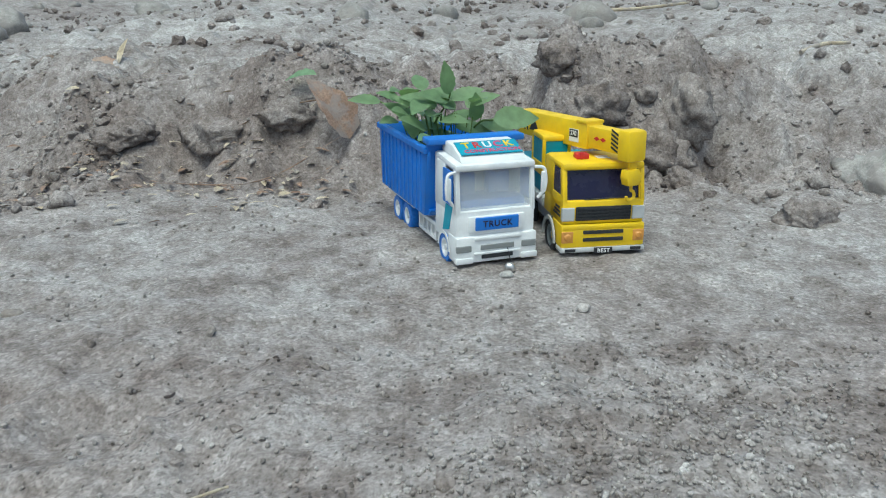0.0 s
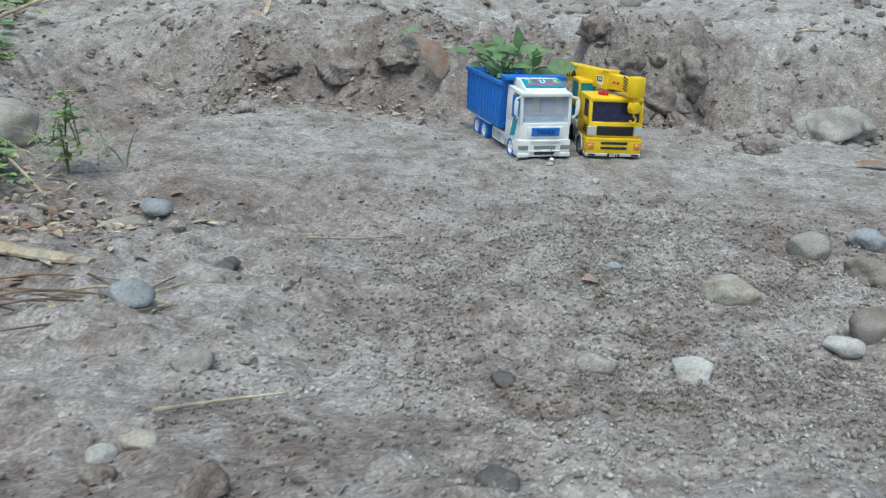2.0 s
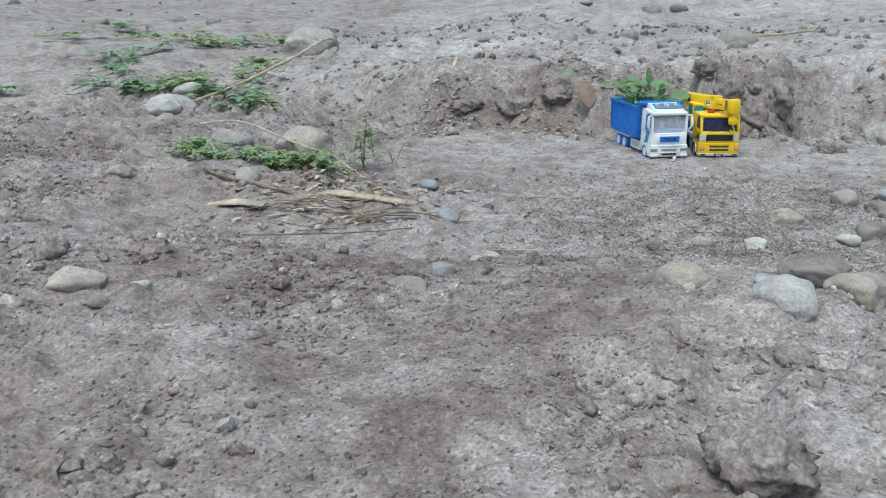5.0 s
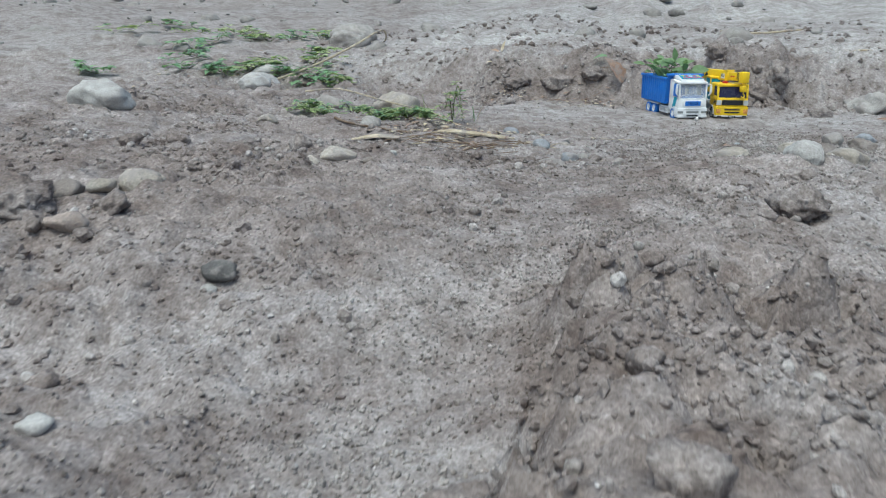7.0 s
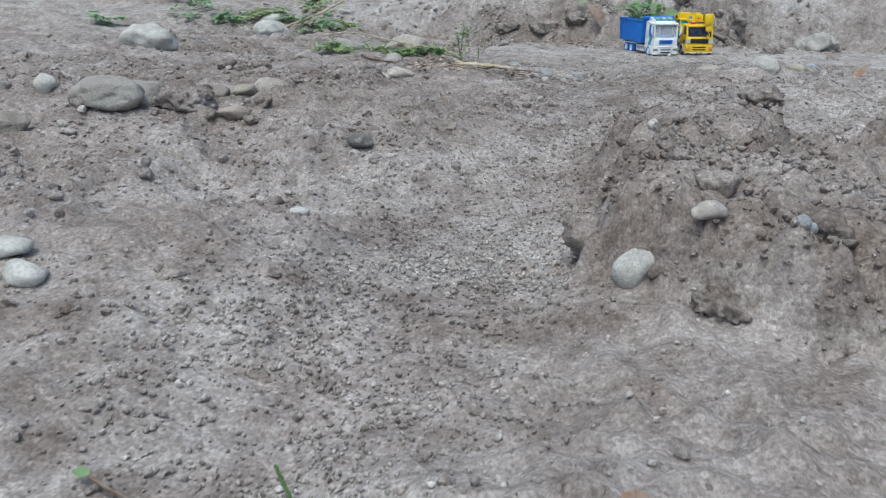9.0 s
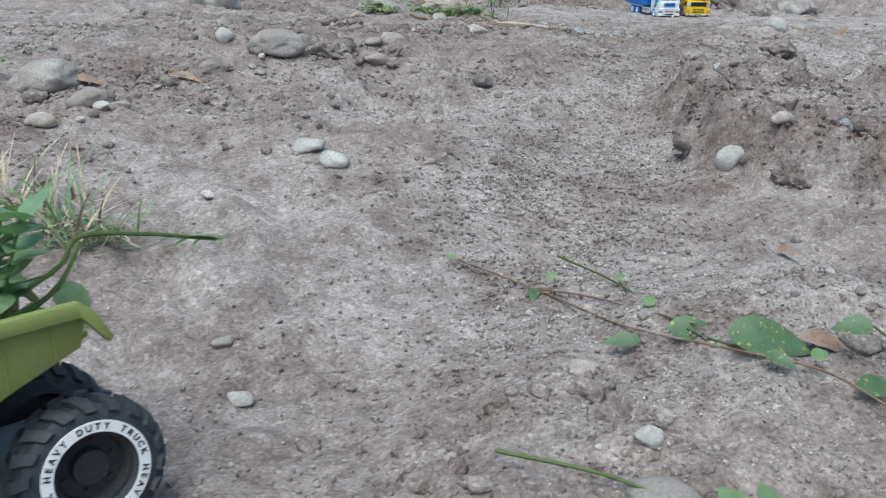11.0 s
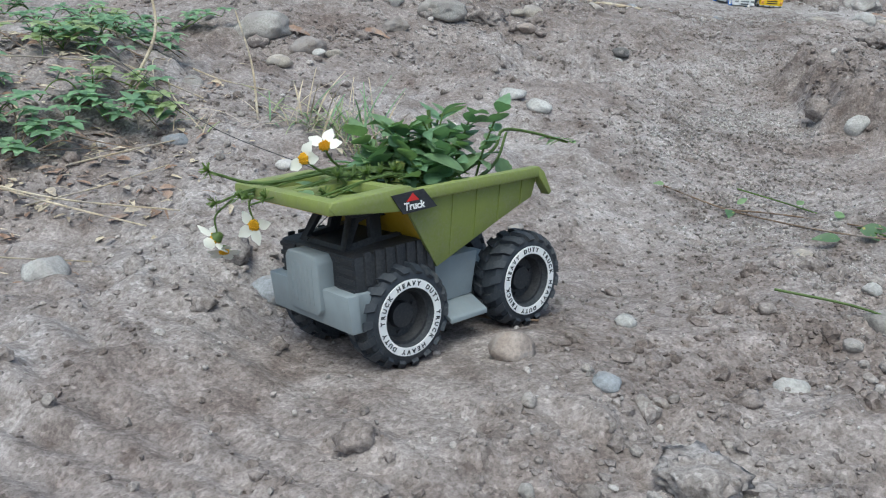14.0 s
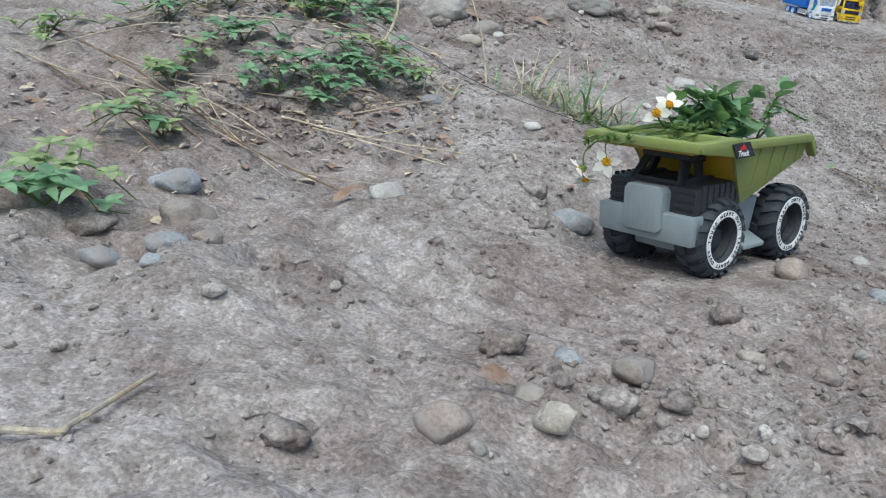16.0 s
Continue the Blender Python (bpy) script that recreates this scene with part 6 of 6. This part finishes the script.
def dead_leaf(x, y, up, way, long, wide, mat, label):
    ob = part("dead_leaf", leaf(bmesh.new(), (0, 0, 0), way, (0, -0.4, 1), long, wide, 0.35, 0.1, 0.45, 8), mat, None, "", True)
    ob.location = on(x, y, up)
    tagged(ob, label, "leaf", "dry litter")


dead_leaf(-0.115, 1.00, 0.006, (-0.35, -0.1, 0.9), 0.085, 0.05, DEAD, "large curled brown dead leaf on the bank")
dead_leaf(-0.16, 1.05, 0.03, (-0.9, 0, 0.1), 0.040, 0.018, LEAF_BLUE, "pale green fallen leaf on the bank")
dead_leaf(-0.53, 1.25, 0.002, (0.9, 0.15, 0.03), 0.06, 0.026, DEAD, "straw-coloured dead leaf on the bank")
dead_leaf(-0.49, 1.26, 0.002, (0.15, 0.2, 0.9), 0.04, 0.010, STRAW, "upright dry leaf scrap on the bank")
dead_leaf(-0.63, 1.30, 0.004, (0.8, -0.1, 0.1), 0.04, 0.022, TWIG, "dark brown dead leaf on the bank")
dead_leaf(0.055, 0.238, 0.004, (0.5, -0.5, 0.3), 0.015, 0.010, DEAD, "small reddish dead leaf on the sand")
dead_leaf(-0.355, -0.05, 0.004, (0.8, 0.3, 0.2), 0.018, 0.008, DEAD, "small reddish dead leaf on the sand")
dead_leaf(-0.96, -2.154, 0.012, (0.9, 0.1, 0.05), 0.024, 0.012, DEAD, "orange-brown dead leaf among the stones")
dead_leaf(-0.99, -0.93, 0.006, (0.9, 0.1, 0.05), 0.050, 0.018, DEAD, "reddish brown dead leaf among the stones")
dead_leaf(-1.12, -0.97, 0.006, (0.9, -0.1, 0.15), 0.048, 0.018, DEAD, "reddish brown dead leaf among the stones")
dead_leaf(-1.13, -1.83, 0.006, (0.5, 0.4, 0.5), 0.035, 0.012, DEAD, "small red-brown dead leaf on the soil")
dead_leaf(-1.27, -1.93, 0.004, (0.9, 0.1, 0.1), 0.028, 0.012, STRAW, "tan dead leaf on the soil")
dead_leaf(-1.33, -1.96, 0.004, (0.8, -0.2, 0.1), 0.022, 0.012, DEAD, "tan dead leaf on the soil")
dead_leaf(-0.310, -1.640, 0.008, (0.8, -0.4, 0.1), 0.034, 0.014, DEAD, "dark red-brown dead leaf beside the cut branch")
dead_leaf(-0.215, -1.600, 0.006, (0.9, -0.2, 0.1), 0.036, 0.016, DEAD, "pinkish brown dead leaf beside the cut branch")
dead_leaf(-0.270, -1.470, 0.005, (0.9, 0.1, 0.05), 0.022, 0.010, DEAD, "small pinkish dead leaf on the sand")
dead_leaf(0.50, 0.76, 0.006, (0.95, -0.1, 0.1), 0.09, 0.014, DEAD, "dry reddish leaf blade beside the rock")
dead_leaf(0.40, 0.20, 0.006, (0.4, 0.1, 0.6), 0.05, 0.02, DEAD, "curled brown dead leaf by the stones")


def litter(name, count, spots, label, seed):
    """Bits of dry leaf and straw, too many to count, as one heap."""
    r = random.Random(seed)
    bm = bmesh.new()
    for k in range(count):
        cx, cy, rad = spots[k % len(spots)]
        x, y = cx + r.gauss(0, rad), cy + r.gauss(0, rad * 0.7)
        a = r.uniform(0, 6.283)
        long = r.uniform(0.005, 0.02)
        leaf(bm, on(x, y, 0.003), (math.cos(a), math.sin(a), r.uniform(-0.05, 0.35)), (r.uniform(-0.4, 0.4), r.uniform(-0.4, 0.4), 1), long, long * r.choice((0.12, 0.3, 0.5)), 0.2, 0.05, 0.3, 4)
    tagged(part(name, bm, DEAD if seed % 2 else STRAW, None), label, "litter", kind="stuff")


SPOTS = [(-0.43, 0.30, 0.05), (-0.46, 0.12, 0.06), (-0.55, 0.25, 0.08), (-0.52, 0.36, 0.07), (-0.62, 0.44, 0.1), (-0.45, 0.30, 0.08), (-1.28, -1.58, 0.13), (-1.36, -1.40, 0.14), (-1.15, -1.62, 0.08), (-1.30, -1.68, 0.14), (-1.24, -1.46, 0.10), (-1.40, -1.78, 0.12), (-1.20, -1.40, 0.12), (-1.4, 1.5, 0.3), (-0.22, 0.97, 0.06), (-1.9, 2.0, 0.4), (-0.36, 1.0, 0.10), (-0.5, 1.05, 0.12), (-1.4, 1.2, 0.3), (-1.45, 1.45, 0.2), (-1.3, 1.4, 0.15), (-1.7, 2.4, 0.3)]
litter("dry_leaf_litter", 1700, SPOTS, "scraps of brown dead leaves on the soil", 3)
litter("straw_litter", 1300, SPOTS, "scraps of straw and dry stalks on the soil", 4)


# ---- loose gravel and crumbs ----
def scatter(name, count, area, sizes, detail, mat, where, seed, label, category, flatness=(0.55, 0.9), sunk=0.15, jag=0.12):
    """Very many small pebbles as one heap of geometry. where(x, y) gives the chance of one lying there."""
    r = np.random.RandomState(seed)
    x, y = r.uniform(area[0], area[1], count * 40), r.uniform(area[2], area[3], count * 40)
    keep = r.uniform(size=count * 40) < where(x, y)
    x, y = x[keep][:count], y[keep][:count]
    n = len(x)
    base, faces = BALLS[detail]
    kinds = [lumpy(base, 100 + k, 0.12, 7) * r.uniform(1 - jag, 1 + jag, (len(base), 1)) for k in range(24)]
    s = sizes[0] * (sizes[1] / sizes[0]) ** (r.uniform(size=n) ** 2.2)
    co = np.stack([kinds[k] for k in r.randint(0, 24, n)])
    co = co * np.stack([s * r.uniform(0.75, 1.15, n), s * r.uniform(0.6, 1.0, n), s * r.uniform(*flatness, n)], -1)[:, None, :] * 0.5
    a, t = r.uniform(0, 6.283, n), r.uniform(-0.5, 0.5, n)
    ca, sa, ct, st = np.cos(a)[:, None], np.sin(a)[:, None], np.cos(t)[:, None], np.sin(t)[:, None]
    px, py, pz = co[..., 0], co[..., 1] * ct - co[..., 2] * st, co[..., 1] * st + co[..., 2] * ct
    co = np.stack([px * ca - py * sa + x[:, None], px * sa + py * ca + y[:, None], pz + (ground_z(x, y) + s * (0.35 - sunk))[:, None]], -1)
    m = len(base)
    f = (faces[None] + (np.arange(n) * m)[:, None, None]).reshape(-1, 3)
    return tagged(mesh_of(name, co.reshape(-1, 3), f, mat, mat is ROCKS["grey"][0]), label, category, kind="stuff")


def gritty(x, y):
    base = 0.25 + 0.75 * step(-0.35, 0.5, wave(x, y, 0.16, 5) + 0.5 * wave(x, y, 0.05, 6))
    sandbed = hump(x, y, 0.12, 0.15, 0.35, 0.5) + hump(x, y, -0.32, -1.15, 0.16, 0.35)
    near = step(2.0, 0.9, np.abs(x - trail(y)))
    return np.clip(base * near * (0.5 + sandbed), 0, 1)


def crumbly(x, y):
    wild = 1 - bare(x, y)
    patchy = step(-0.35, 0.45, wave(x, y, 0.16, 15) + 0.5 * wave(x, y, 0.06, 16))
    brow = shoulder(x, y)
    return np.clip((0.16 * wild + 1.0 * heaps(x, y) * (0.3 + 0.7 * wild)) * patchy + 1.4 * brow * (1 - brow), 0, 1)


scatter("coarse_sand", 16000, (-0.22, 0.5, -0.12, 0.52), (0.0018, 0.0052), 1, GRIT, lambda x, y: np.clip(1.2 * hump(x, y, 0.14, 0.18, 0.30, 0.26), 0, 1) * (0.35 + 0.65 * step(-0.3, 0.3, wave(x, y, 0.09, 55) + 0.4 * wave(x, y, 0.03, 56))), 11, "bed of coarse grey sand and fine gravel", "gravel", (0.65, 1.0), 0.02, 0.2)
scatter("track_gravel", 5200, (-0.75, 0.1, -1.8, -0.55), (0.0024, 0.0066), 1, GRIT, lambda x, y: np.exp(-((x - trail(y)) / 0.12) ** 2) * hump(x, y, -0.37, -1.2, 9, 0.36) * (1 - shoulder(x, y)) * (0.4 + 0.6 * step(-0.3, 0.3, wave(x, y, 0.08, 57))), 12, "fine grey gravel washed into the track", "gravel", (0.65, 1.0), 0.02, 0.2)
scatter("gravel", 14000, (-1.4, 0.7, -2.35, 1.0), (0.0016, 0.0055), 1, GRIT, gritty, 1, "loose fine grey gravel and sand grains on the ground", "gravel", (0.6, 1.0), 0.04, 0.2)
scatter("sand_grit", 12000, (-0.7, 0.35, -1.05, -0.2), (0.0016, 0.0042), 1, GRIT, lambda x, y: hump(x, y, -0.16, -0.66, 0.36, 0.30) * (1 - shoulder(x, y)) * (0.2 + 0.8 * step(-0.3, 0.3, wave(x, y, 0.09, 61) + 0.4 * wave(x, y, 0.03, 62))), 15, "fine grey grit strewn over the low swell", "gravel", (0.65, 1.0), 0.06, 0.2)
scatter("shoulder_crumbs", 5500, (-0.34, 0.35, -1.35, -0.8), (0.0025, 0.012), 1, CLOD, lambda x, y: np.clip(shoulder(x, y), 0, 1) * (0.15 + 0.85 * step(-0.25, 0.3, wave(x, y, 0.07, 63) + 0.4 * wave(x, y, 0.03, 64))), 16, "broken crumbs of brown earth on the crumbling shoulder", "soil", (0.55, 0.9), 0.2, 0.3)
scatter("mound_grit", 7000, (-0.55, -0.1, -1.95, -1.45), (0.0014, 0.0034), 1, GRIT, lambda x, y: hump(x, y, -0.34, -1.70, 0.17, 0.17) * (0.35 + 0.65 * step(-0.3, 0.3, wave(x, y, 0.06, 59))), 14, "fine grit on the soil mound by the cut branch", "gravel", (0.65, 1.0), 0.1, 0.2)
scatter("pebbles", 2500, (-1.5, 0.75, -2.4, 1.3), (0.005, 0.016), 2, GRIT, lambda x, y: 0.05 + 0.95 * crumbly(x, y), 2, "scattered small grey and whitish pebbles", "pebbles", jag=0.06)
scatter("soil_crumbs", 42000, (-1.5, 0.8, -2.4, 1.3), (0.0025, 0.010), 1, CLOD, crumbly, 3, "crumbs of dry brown soil", "soil", (0.55, 0.9), 0.32, jag=0.3)
scatter("soil_lumps", 4600, (-1.6, 0.8, -2.5, 1.45), (0.006, 0.023), 2, CLOD, crumbly, 5, "small broken lumps of dry brown soil", "soil", (0.5, 0.85), 0.4, 0.3)
scatter("bank_crumbs", 2000, (-1.5, 1.3, 1.1, 3.2), (0.006, 0.035), 2, CLOD, lambda x, y: 0.2 + 0.8 * step(-0.1, 0.5, wave(x, y, 0.25, 35)), 6, "crumbs of dry grey earth on the rising ground", "soil", (0.5, 0.9), 0.3, 0.2)
scatter("rubble", 520, (-4.5, 3.5, 1.5, 7.5), (0.02, 0.20), 2, ROCKS["grey"][0], lambda x, y: (0.3 + 0.7 * step(-0.2, 0.4, wave(x, y, 0.6, 25))) * step(1.4, 2.2, y), 4, "far grey rubble and stones on the rising ground", "rubble", (0.35, 0.7), 0.42, 0.16)


# loose clods that lie singly on the broken ground
loose_clods = np.random.RandomState(21)
laid = 0
while laid < 170:
    x, y = loose_clods.uniform(-1.45, 0.55), loose_clods.uniform(-2.3, 1.25)
    if loose_clods.uniform() < 0.8 * float(crumbly(np.array(x), np.array(y))):
        wide = 0.015 * 2.4 ** (loose_clods.uniform() ** 1.8)
        stone("clod", round(x, 3), round(y, 3), wide, wide * loose_clods.uniform(0.7, 0.95), wide * loose_clods.uniform(0.55, 0.8), loose_clods.randint(-90, 90))
        laid += 1
